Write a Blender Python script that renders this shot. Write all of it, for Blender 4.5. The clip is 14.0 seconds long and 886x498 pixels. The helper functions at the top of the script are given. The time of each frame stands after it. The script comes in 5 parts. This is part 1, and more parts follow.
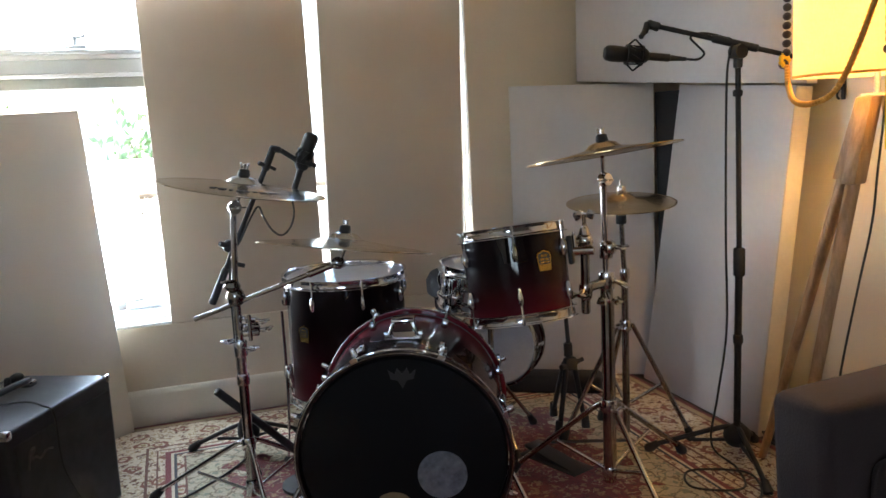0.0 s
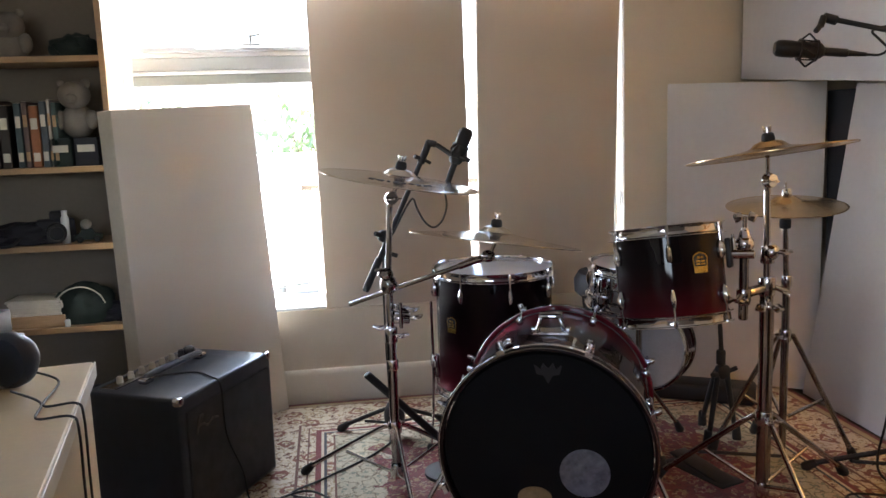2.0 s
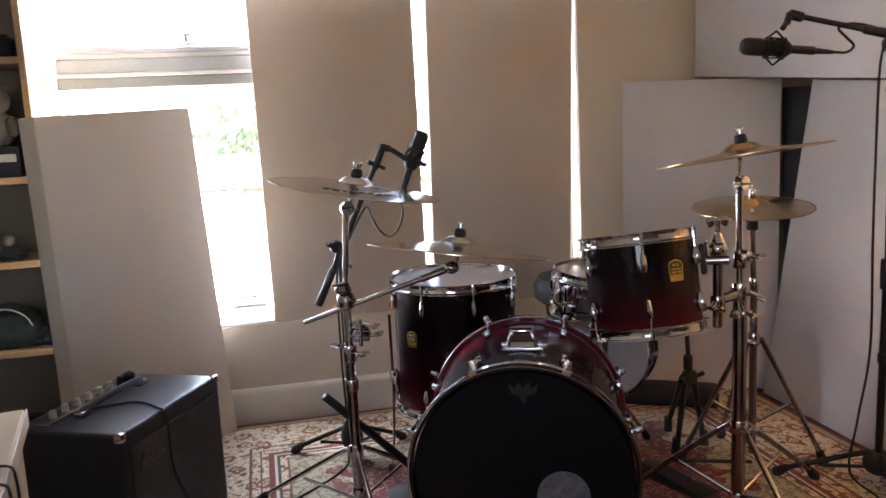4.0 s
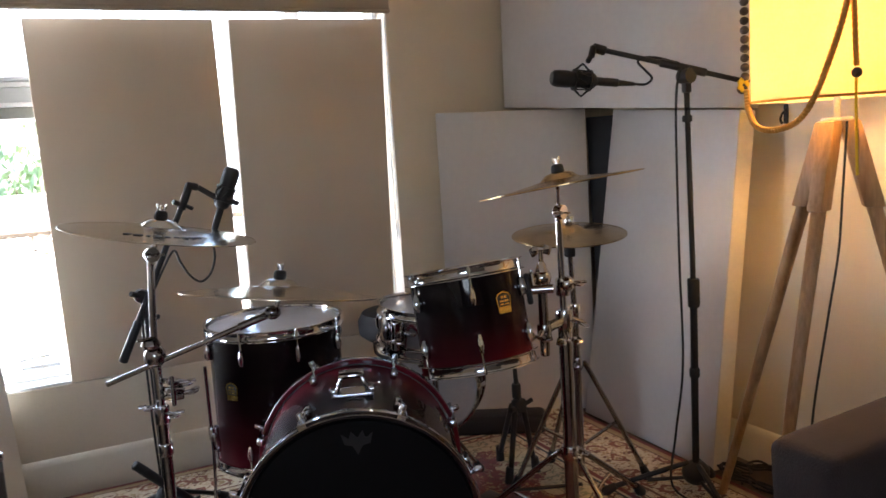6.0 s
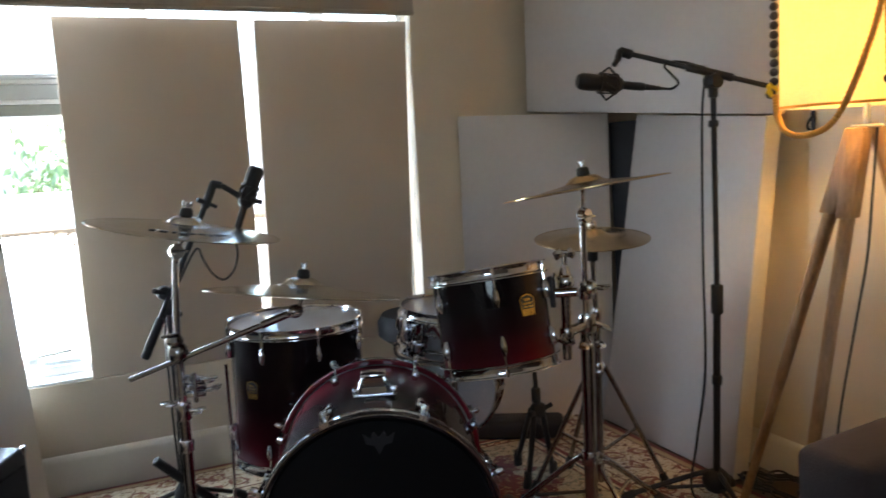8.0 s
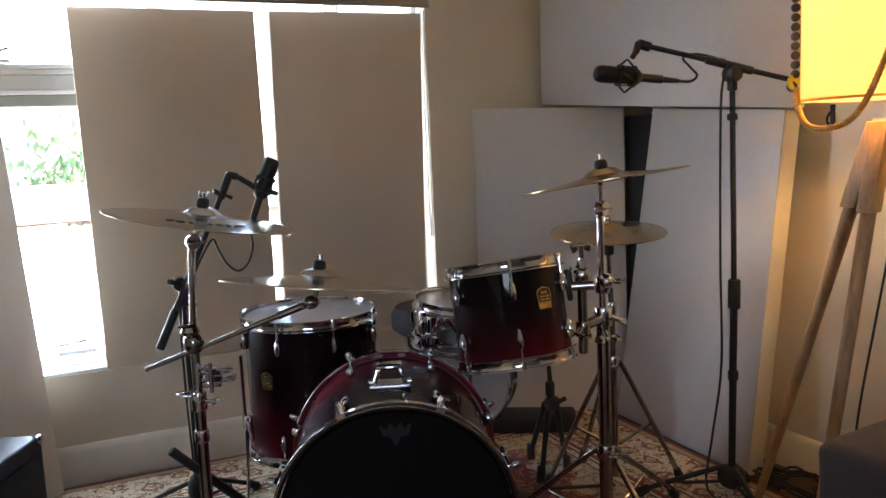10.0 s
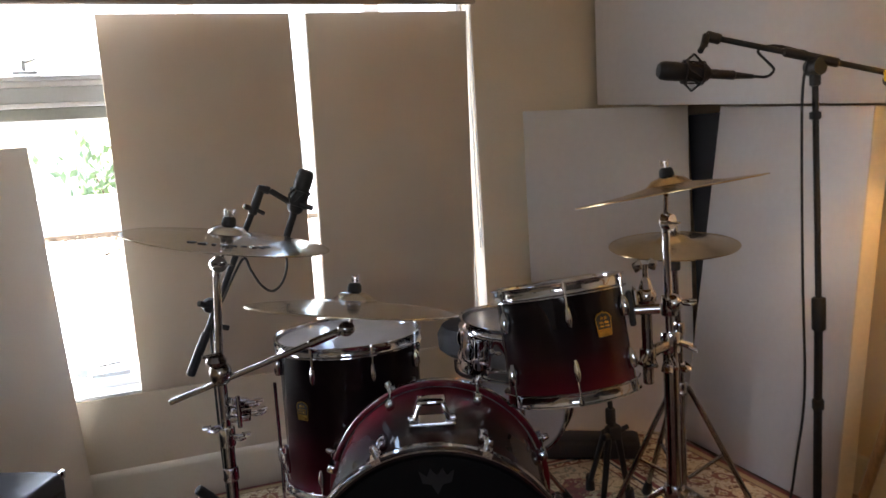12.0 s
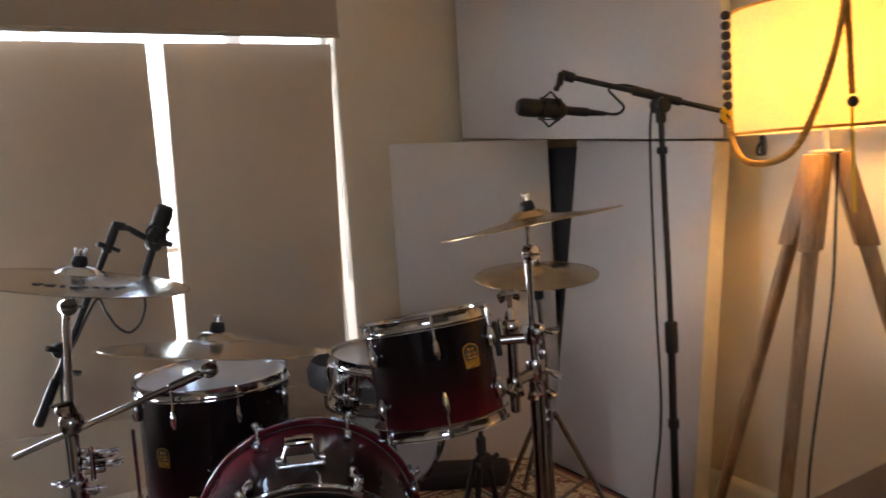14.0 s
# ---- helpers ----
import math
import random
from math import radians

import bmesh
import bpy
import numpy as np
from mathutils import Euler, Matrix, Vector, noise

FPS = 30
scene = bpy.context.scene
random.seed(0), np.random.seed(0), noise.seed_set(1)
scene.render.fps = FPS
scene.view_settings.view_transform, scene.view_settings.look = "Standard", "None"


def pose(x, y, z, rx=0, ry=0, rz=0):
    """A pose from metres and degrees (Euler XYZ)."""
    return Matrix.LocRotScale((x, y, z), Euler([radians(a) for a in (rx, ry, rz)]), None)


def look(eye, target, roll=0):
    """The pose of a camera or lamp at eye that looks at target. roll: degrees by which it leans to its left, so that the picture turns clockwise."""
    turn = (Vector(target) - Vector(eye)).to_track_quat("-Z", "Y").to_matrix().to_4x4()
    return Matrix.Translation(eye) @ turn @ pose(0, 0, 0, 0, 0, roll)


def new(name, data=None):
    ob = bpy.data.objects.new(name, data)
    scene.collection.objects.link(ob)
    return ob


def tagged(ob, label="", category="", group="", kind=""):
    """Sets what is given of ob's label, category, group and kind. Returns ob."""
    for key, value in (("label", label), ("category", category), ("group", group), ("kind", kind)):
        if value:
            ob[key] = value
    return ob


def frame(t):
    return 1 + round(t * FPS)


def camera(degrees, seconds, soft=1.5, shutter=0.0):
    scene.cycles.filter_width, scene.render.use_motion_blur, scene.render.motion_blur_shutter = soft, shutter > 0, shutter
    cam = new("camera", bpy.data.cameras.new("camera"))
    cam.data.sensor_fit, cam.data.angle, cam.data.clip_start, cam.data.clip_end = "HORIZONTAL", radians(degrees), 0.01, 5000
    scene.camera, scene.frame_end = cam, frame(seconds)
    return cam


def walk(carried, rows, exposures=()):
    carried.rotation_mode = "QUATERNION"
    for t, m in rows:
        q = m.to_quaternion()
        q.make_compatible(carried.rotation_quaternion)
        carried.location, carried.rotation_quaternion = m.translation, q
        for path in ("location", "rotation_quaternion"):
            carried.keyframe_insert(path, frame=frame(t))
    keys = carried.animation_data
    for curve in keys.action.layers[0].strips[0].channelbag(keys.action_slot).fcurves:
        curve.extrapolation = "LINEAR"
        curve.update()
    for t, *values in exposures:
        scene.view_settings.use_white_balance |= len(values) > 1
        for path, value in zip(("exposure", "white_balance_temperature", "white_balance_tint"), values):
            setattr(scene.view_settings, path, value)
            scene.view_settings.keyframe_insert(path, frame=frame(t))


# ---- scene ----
cam = camera(57.3, 14.0, 1.5, 0.4)
PATH = [
    (0, (0.28, 0.607, 1.164), (0.899, 2.484, 0.856), -2.8),
    (0.5, (0.291, 0.612, 1.157), (0.832, 2.515, 0.861), -2.6),
    (1, (0.288, 0.6, 1.152), (0.66, 2.541, 0.842), -2.2),
    (1.5, (0.261, 0.601, 1.155), (0.548, 2.558, 0.856), -2.1),
    (2, (0.259, 0.595, 1.153), (0.533, 2.554, 0.858), -2.0),
    (2.2, (0.255, 0.592, 1.148), (0.546, 2.55, 0.857), -1.9),
    (4.3, (0.196, 0.783, 1.182), (0.684, 2.696, 0.86), -2.8),
    (4.5, (0.188, 0.801, 1.178), (0.735, 2.697, 0.852), -2.5),
    (5, (0.187, 0.835, 1.183), (0.849, 2.699, 0.884), -2.0),
    (5.5, (0.194, 0.842, 1.187), (0.943, 2.677, 0.916), -2.8),
    (6, (0.222, 0.855, 1.191), (1.083, 2.64, 0.927), -3.7),
    (6.5, (0.221, 0.852, 1.192), (1.106, 2.628, 0.943), -4.1),
    (7, (0.215, 0.851, 1.195), (1.099, 2.63, 0.959), -4.4),
    (7.5, (0.237, 0.856, 1.186), (1.135, 2.627, 0.952), -3.8),
    (8, (0.2, 0.868, 1.18), (1.031, 2.67, 0.932), -2.9),
    (8.2, (0.187, 0.87, 1.179), (0.97, 2.693, 0.926), -2.5),
    (10.3, (0.181, 0.884, 1.172), (0.994, 2.693, 0.913), -2.6),
    (10.5, (0.175, 0.874, 1.173), (0.967, 2.694, 0.924), -2.5),
    (11, (0.18, 0.877, 1.167), (0.928, 2.717, 0.932), -2.9),
    (11.5, (0.221, 0.946, 1.17), (0.952, 2.79, 0.913), -3.7),
    (12, (0.29, 1.067, 1.195), (0.976, 2.928, 0.942), -3.7),
    (12.5, (0.339, 1.153, 1.201), (0.976, 3.037, 0.991), -2.9),
    (13, (0.354, 1.178, 1.203), (0.956, 3.077, 1.026), -3.2),
    (13.5, (0.364, 1.141, 1.206), (1.135, 2.977, 1.025), -3.6),
    (14, (0.302, 1.063, 1.205), (1.28, 2.796, 1.004), -3.8),
]
walk(cam, [(t, look(eye, target, roll)) for t, eye, target, roll in PATH], [(0, 3.63, 6500, 12), (2.2, 3.71, 6800, 20), (4.3, 3.68, 7000, 26), (5, 3.65, 7000, 26), (6.5, 3.4, 6600, 15), (7.5, 3.4, 6600, 14), (8.2, 3.22, 6300, 10), (11, 3.34, 6900, 20), (12.5, 3.23, 7000, 20), (13, 3.23, 7000, 21), (13.5, 3.18, 7800, 32), (14, 3.18, 7200, 22)])

# ---- world and lights ----
world = bpy.data.worlds.new("sky_world")
scene.world = world
world.use_nodes = True
wn = world.node_tree
sky = wn.nodes.new("ShaderNodeTexSky")
sky.sky_type = "NISHITA"
sky.sun_disc = False
sky.sun_elevation, sky.sun_rotation = radians(43), radians(93)
wn.nodes["Background"].inputs["Strength"].default_value = 0.15
wn.links.new(sky.outputs["Color"], wn.nodes["Background"].inputs["Color"])


def lamp(name, kind, energy, colour, m, **values):
    data = bpy.data.lights.new(name, kind)
    data.energy, data.color = energy, colour
    for key, value in values.items():
        if key == "size":
            data.size = value
        elif key == "size_y":
            data.shape, data.size_y = "RECTANGLE", value
        elif key == "angle":
            data.angle = value
        elif key == "radius":
            data.shadow_soft_size = value
    ob = new(name, data)
    ob.matrix_world = m
    return ob


lamp("sun", "SUN", 5.0, (1.0, 0.95, 0.88), look((8, 6.2, 7.5), (0, 6.6, 0)), angle=radians(0.6))
# added fill light behind the camera, set in an invented window opening
lamp("back_fill", "AREA", 0.92, (0.80, 0.90, 1.0), look((-0.90, -1.585, 1.61), (-0.90, 2, 1.61)), size=1.32, size_y=0.80)
# the sky's light in the panes of the big window, above and below the transom
lamp("upper_pane_daylight", "AREA", 2.3, (0.76, 0.89, 1.0), look((-0.15, 4.20, 1.80), (0.1, 2.4, 0.2)), size=0.66, size_y=0.54)
lamp("lower_pane_daylight", "AREA", 2.0, (0.74, 0.88, 1.0), look((-0.15, 4.20, 0.70), (0.6, 2.0, 0.75)), size=0.62, size_y=0.46)
lamp("bulb", "POINT", 1.4, (1.0, 0.54, 0.155), pose(2.05, 2.288, 1.37), radius=0.035)


# ---- materials ----
def surface(name, colour, rough=0.5, metal=0.0, vary=0.12, scale=6.0, grain=60.0, bump=0.1, coat=0.0, stretch=(1, 1, 1), second=None, rough_vary=0.1, sheen=0.0, gloss=0.5):
    """A node material: colour varied at two scales, fine relief and uneven gloss, at real-world size."""
    m = bpy.data.materials.new(name)
    m.use_nodes = True
    n, l = m.node_tree.nodes, m.node_tree.links
    b = n["Principled BSDF"]
    co = n.new("ShaderNodeTexCoord")
    mp = n.new("ShaderNodeMapping")
    mp.inputs["Scale"].default_value = stretch
    l.new(co.outputs["Object"], mp.inputs["Vector"])
    big = n.new("ShaderNodeTexNoise")
    big.inputs["Scale"].default_value, big.inputs["Detail"].default_value = scale, 4
    fine = n.new("ShaderNodeTexNoise")
    fine.inputs["Scale"].default_value, fine.inputs["Detail"].default_value = grain, 3
    l.new(mp.outputs["Vector"], big.inputs["Vector"])
    l.new(mp.outputs["Vector"], fine.inputs["Vector"])
    mix = n.new("ShaderNodeMath")
    mix.operation = "MULTIPLY_ADD"
    mix.inputs[1].default_value = 0.35
    l.new(fine.outputs["Fac"], mix.inputs[0])
    scaled = n.new("ShaderNodeMath")
    scaled.operation = "MULTIPLY"
    scaled.inputs[1].default_value = 0.65
    l.new(big.outputs["Fac"], scaled.inputs[0])
    l.new(scaled.outputs[0], mix.inputs[2])
    ramp = n.new("ShaderNodeValToRGB")
    dark = [c * (1 - vary) for c in colour]
    light = [min(1, c * (1 + vary)) for c in (second or colour)]
    ramp.color_ramp.elements[0].position, ramp.color_ramp.elements[1].position = 0.32, 0.68
    ramp.color_ramp.elements[0].color, ramp.color_ramp.elements[1].color = (*dark, 1), (*light, 1)
    l.new(mix.outputs[0], ramp.inputs["Fac"])
    l.new(ramp.outputs["Color"], b.inputs["Base Color"])
    rr = n.new("ShaderNodeMapRange")
    rr.inputs["To Min"].default_value, rr.inputs["To Max"].default_value = max(0.02, rough - rough_vary), min(1, rough + rough_vary)
    l.new(big.outputs["Fac"], rr.inputs["Value"])
    l.new(rr.outputs["Result"], b.inputs["Roughness"])
    b.inputs["Metallic"].default_value = metal
    b.inputs["Coat Weight"].default_value = coat
    b.inputs["Coat Roughness"].default_value = 0.025
    b.inputs["Specular IOR Level"].default_value = gloss
    b.inputs["Sheen Weight"].default_value = sheen
    if bump:
        bp = n.new("ShaderNodeBump")
        bp.inputs["Strength"].default_value, bp.inputs["Distance"].default_value = bump, 0.002
        l.new(fine.outputs["Fac"], bp.inputs["Height"])
        l.new(bp.outputs["Normal"], b.inputs["Normal"])
    return m


def fade_lacquer(name, axis, stops):
    """Glossy lacquer that fades along one local axis: stops are (place, colour)."""
    m = surface(name, (0.1, 0.01, 0.015), 0.5, 0.0, 0.1, 8, 90, 0.0, coat=0.55, gloss=0.05)
    n, l = m.node_tree.nodes, m.node_tree.links
    b = n["Principled BSDF"]
    co = n.new("ShaderNodeTexCoord")
    sep = n.new("ShaderNodeSeparateXYZ")
    l.new(co.outputs["Object"], sep.inputs[0])
    low, high = stops[0][0], stops[-1][0]
    rng = n.new("ShaderNodeMapRange")
    rng.inputs["From Min"].default_value, rng.inputs["From Max"].default_value = low, high
    l.new(sep.outputs[axis], rng.inputs["Value"])
    ramp = n.new("ShaderNodeValToRGB")
    els = ramp.color_ramp.elements
    while len(els) < len(stops):
        els.new(0.5)
    for e, (p, c) in zip(els, stops):
        e.position, e.color = (p - low) / (high - low), (*c, 1)
    l.new(rng.outputs["Result"], ramp.inputs["Fac"])
    l.new(ramp.outputs["Color"], b.inputs["Base Color"])
    return m


def cloth_shade(name):
    m = bpy.data.materials.new(name)
    m.use_nodes = True
    n, l = m.node_tree.nodes, m.node_tree.links
    out = n["Material Output"]
    n.remove(n["Principled BSDF"])
    d, t, mx = n.new("ShaderNodeBsdfDiffuse"), n.new("ShaderNodeBsdfTranslucent"), n.new("ShaderNodeMixShader")
    co = n.new("ShaderNodeTexCoord")
    wv = n.new("ShaderNodeTexNoise")
    wv.inputs["Scale"].default_value = 160
    ramp = n.new("ShaderNodeValToRGB")
    ramp.color_ramp.elements[0].color, ramp.color_ramp.elements[1].color = (0.78, 0.70, 0.50, 1), (0.92, 0.85, 0.66, 1)
    l.new(co.outputs["Object"], wv.inputs["Vector"])
    l.new(wv.outputs["Fac"], ramp.inputs["Fac"])
    l.new(ramp.outputs["Color"], d.inputs["Color"])
    l.new(ramp.outputs["Color"], t.inputs["Color"])
    mx.inputs[0].default_value = 0.6
    l.new(d.outputs[0], mx.inputs[1])
    l.new(t.outputs[0], mx.inputs[2])
    l.new(mx.outputs[0], out.inputs["Surface"])
    return m


def rug_weave(name, hx, hy):
    """A woven oriental rug: stripes and a flowered border that follow the edge, a red field with a cream pattern."""
    m = surface(name, (0.5, 0.42, 0.3), 0.95, 0, 0.1, 9, 300, 0.5, sheen=0.2)
    n, l = m.node_tree.nodes, m.node_tree.links
    b = n["Principled BSDF"]
    co = n.new("ShaderNodeTexCoord")
    sep = n.new("ShaderNodeSeparateXYZ")
    l.new(co.outputs["Object"], sep.inputs[0])

    def op(kind, a, c=None, clamp=False):
        k = n.new("ShaderNodeMath")
        k.operation, k.use_clamp = kind, clamp
        for i, v in enumerate((a, c)):
            if v is None:
                continue
            if isinstance(v, (int, float)):
                k.inputs[i].default_value = v
            else:
                l.new(v, k.inputs[i])
        return k.outputs[0]

    ex = op("SUBTRACT", hx, op("ABSOLUTE", sep.outputs[0]))
    ey = op("SUBTRACT", hy, op("ABSOLUTE", sep.outputs[1]))
    edge = op("MINIMUM", ex, ey)

    def blend(fac, a, c):
        k = n.new("ShaderNodeMix")
        k.data_type = "RGBA"
        l.new(fac, k.inputs[0])
        for i, v in ((6, a), (7, c)):
            if isinstance(v, tuple):
                k.inputs[i].default_value = (*v, 1)
            else:
                l.new(v, k.inputs[i])
        return k.outputs[2]

    def within(v, low, high):
        return op("MULTIPLY", op("GREATER_THAN", v, low), op("LESS_THAN", v, high))

    cream, tan, red, brown, navy, sage = (0.70, 0.62, 0.48), (0.38, 0.26, 0.13), (0.17, 0.014, 0.018), (0.15, 0.05, 0.03), (0.03, 0.04, 0.06), (0.22, 0.24, 0.18)

    def flowers(scale, low, high, seed):
        mp = n.new("ShaderNodeMapping")
        mp.inputs["Location"].default_value = (seed, seed * 0.7, 0)
        l.new(co.outputs["Object"], mp.inputs["Vector"])
        ns = n.new("ShaderNodeTexNoise")
        ns.inputs["Scale"].default_value, ns.inputs["Detail"].default_value = scale * 2.2, 2
        l.new(mp.outputs["Vector"], ns.inputs["Vector"])
        mixv = n.new("ShaderNodeMix")
        mixv.data_type = "VECTOR"
        mixv.inputs[0].default_value = 0.06
        l.new(mp.outputs["Vector"], mixv.inputs[4])
        l.new(ns.outputs["Color"], mixv.inputs[5])
        v = n.new("ShaderNodeTexVoronoi")
        v.voronoi_dimensions = "2D"
        v.inputs["Scale"].default_value, v.inputs["Randomness"].default_value = scale, 0.75
        l.new(mixv.outputs[1], v.inputs["Vector"])
        return within(v.outputs["Distance"], low, high), v

    petals, _ = flowers(9.0, 0.16, 0.27, 1.3)
    hearts, _ = flowers(9.0, 0.0, 0.09, 1.3)
    vine, _ = flowers(22.0, 0.34, 0.44, 4.1)
    small, _ = flowers(24.0, 0.0, 0.2, 7.7)
    leaf, _ = flowers(15.0, 0.36, 0.46, 2.2)
    # ground of the wide border, with rosettes and vines
    border = blend(vine, cream, tan)
    border = blend(small, border, brown)
    border = blend(petals, border, (0.24, 0.07, 0.04))
    border = blend(hearts, border, tan)
    # inner ground: sage and cream scrolls round a red medallion field
    inner = blend(leaf, (0.50, 0.44, 0.32), (0.20, 0.16, 0.10))
    inner = blend(small, inner, sage)
    wob = n.new("ShaderNodeTexNoise")
    wob.inputs["Scale"].default_value, wob.inputs["Detail"].default_value = 11.0, 5
    l.new(co.outputs["Object"], wob.inputs["Vector"])
    ripple = op("MULTIPLY", op("SUBTRACT", wob.outputs["Fac"], 0.5), 0.55)
    reach = op("ADD", edge, ripple)
    sprig, _ = flowers(17.0, 0.20, 0.27, 3.4)
    mid = blend(sprig, red, (0.40, 0.32, 0.21))
    mid = blend(vine, mid, (0.09, 0.008, 0.012))
    mid = blend(small, mid, (0.30, 0.20, 0.10))
    field = blend(op("GREATER_THAN", reach, 0.56), inner, mid)
    out = blend(op("GREATER_THAN", edge, 0.40), border, field)
    for low, high, c in ((-1, 0.022, red), (0.022, 0.028, tan), (0.028, 0.048, (0.42, 0.34, 0.2)), (0.048, 0.054, brown), (0.262, 0.272, brown), (0.30, 0.306, brown),
                         (0.33, 0.35, (0.2, 0.02, 0.025)), (0.35, 0.36, cream), (0.36, 0.37, navy), (0.395, 0.402, brown)):
        out = blend(within(edge, low, high), out, c)
    tuft = n.new("ShaderNodeTexNoise")
    tuft.inputs["Scale"].default_value, tuft.inputs["Detail"].default_value = 130, 2
    l.new(co.outputs["Object"], tuft.inputs["Vector"])
    k = n.new("ShaderNodeMix")
    k.data_type, k.blend_type = "RGBA", "MULTIPLY"
    k.inputs[0].default_value = 0.55
    l.new(out, k.inputs[6])
    l.new(tuft.outputs["Fac"], k.inputs[7])
    gain = n.new("ShaderNodeMix")
    gain.data_type, gain.blend_type = "RGBA", "MULTIPLY"
    gain.inputs[0].default_value = 1.0
    gain.inputs[7].default_value = (1.12, 1.1, 1.08, 1)
    l.new(k.outputs[2], gain.inputs[6])
    l.new(gain.outputs[2], b.inputs["Base Color"])
    return m


def glass(name):
    m = bpy.data.materials.new(name)
    m.use_nodes = True
    b = m.node_tree.nodes["Principled BSDF"]
    b.inputs["Base Color"].default_value = (0.97, 1, 0.99, 1)
    b.inputs["Roughness"].default_value, b.inputs["IOR"].default_value = 0.0, 1.1
    b.inputs["Transmission Weight"].default_value = 1.0
    return m


WALL = surface("wall_paint", (0.70, 0.62, 0.51), 0.75, 0, 0.04, 2.5, 140, 0.15)
CEIL = surface("ceiling_paint", (0.8, 0.79, 0.76), 0.85, 0, 0.03, 2, 120, 0.1)
TRIM = surface("trim_paint", (0.74, 0.70, 0.62), 0.45, 0, 0.04, 5, 90, 0.06)
BOARD = surface("window_board_cloth", (0.59, 0.50, 0.41), 0.9, 0, 0.05, 3, 400, 0.3)
BLIND = surface("blind_cloth", (0.42, 0.36, 0.30), 0.9, 0, 0.04, 3, 500, 0.25)
PANEL = surface("white_panel", (0.55, 0.525, 0.525), 0.40, 0, 0.05, 2.3, 45, 0.12)
# brightened copy of the panel white: window glow put into the colour
PANEL_LIFTED = surface("brightened_panel_cloth", (0.80, 0.74, 0.66), 0.85, 0, 0.05, 2.3, 300, 0.2)
# edges brighter and yellower than the face: warm lamplight put into the colour
PANEL_LITEDGE = surface("lamplit_panel_edge", (0.74, 0.68, 0.56), 0.8, 0, 0.08, 7, 80, 0.3)
WHITE = surface("white_frame", (0.8, 0.82, 0.84), 0.35, 0.0, 0.03, 5, 90, 0.04)
# rail grey darkened to paint the shade under the transom
SHADEDALU = surface("shaded_window_rail", (0.36, 0.39, 0.37), 0.5, 0.0, 0.1, 6, 80, 0.05)
ALU = surface("window_aluminium", (0.60, 0.63, 0.65), 0.4, 0.3, 0.06, 8, 120, 0.05)
WOODFLOOR = surface("floor_boards", (0.085, 0.048, 0.028), 0.4, 0, 0.2, 3, 40, 0.1, stretch=(1, 8, 1))
CHROME = surface("chrome", (0.66, 0.66, 0.68), 0.075, 1.0, 0.06, 12, 200, 0.02, rough_vary=0.035)
STEEL = surface("worn_chrome", (0.42, 0.41, 0.40), 0.15, 1.0, 0.15, 16, 160, 0.08)
BLACKMETAL = surface("black_powder_coat", (0.022, 0.022, 0.024), 0.42, 0.3, 0.2, 20, 300, 0.15)
RUBBER = surface("black_rubber", (0.014, 0.014, 0.015), 0.65, 0, 0.2, 30, 200, 0.2)
CABLE = surface("cable_jacket", (0.012, 0.012, 0.013), 0.5, 0, 0.2, 30, 200, 0.05)
# darkened colour for the unseen wall, so chrome reflects a dimmer room
DIMWALL = surface("dimmed_unseen_wall", (0.26, 0.22, 0.18), 0.75, 0, 0.06, 2.5, 140, 0.15)
HEAD = surface("drum_skin", (0.36, 0.355, 0.37), 0.15, 0, 0.08, 9, 120, 0.1)
BLACKHEAD = surface("black_drum_skin", (0.004, 0.004, 0.0045), 0.5, 0, 0.2, 10, 300, 0.08, gloss=0.18)
HOOP = surface("cherry_hoop", (0.15, 0.008, 0.02), 0.4, 0, 0.12, 9, 60, 0.0, coat=1.0, gloss=0.1)
BRONZE = surface("cymbal_bronze", (0.58, 0.42, 0.23), 0.22, 1.0, 0.18, 5, 60, 0.32, rough_vary=0.1)
BRIGHT = surface("brilliant_cymbal", (0.62, 0.57, 0.48), 0.17, 1.0, 0.12, 5, 70, 0.15, rough_vary=0.09)
DARKHOOP = surface("dark_hoop", (0.012, 0.005, 0.006), 0.4, 0, 0.2, 9, 60, 0.0, coat=1.0, gloss=0.1)
GOLD = surface("gold_badge", (0.75, 0.48, 0.13), 0.25, 1.0, 0.15, 60, 300, 0.1)
MARK = surface("dark_print", (0.03, 0.03, 0.03), 0.5, 0, 0.1, 30, 200, 0.0)
DULLMARK = surface("dull_script", (0.09, 0.085, 0.08), 0.4, 0.5, 0.1, 30, 200, 0.0)
GREYMARK = surface("grey_print", (0.02, 0.02, 0.022), 0.4, 0, 0.15, 30, 200, 0.0)
FOIL = surface("silver_foil", (0.24, 0.28, 0.33), 0.38, 0.6, 0.4, 26, 90, 0.3)
CORK = surface("cork", (0.35, 0.24, 0.12), 0.7, 0, 0.2, 60, 200, 0.2)
TOLEX = surface("black_vinyl", (0.024, 0.028, 0.038), 0.34, 0, 0.2, 25, 700, 0.3)
GRILLE = surface("grille_cloth", (0.052, 0.052, 0.056), 0.9, 0, 0.3, 25, 700, 0.6)
CREAMKNOB = surface("cream_knob", (0.6, 0.56, 0.46), 0.4, 0, 0.05, 20, 100, 0.0)
DESK = surface("desk_laminate", (0.58, 0.46, 0.30), 0.38, 0, 0.06, 4, 90, 0.03)
DESKEDGE = surface("desk_edge", (0.66, 0.60, 0.50), 0.35, 0, 0.05, 4, 60, 0.03)
OAK = surface("lamp_wood", (0.45, 0.25, 0.11), 0.45, 0, 0.25, 5, 30, 0.1, stretch=(6, 6, 0.8), second=(0.5, 0.3, 0.15))
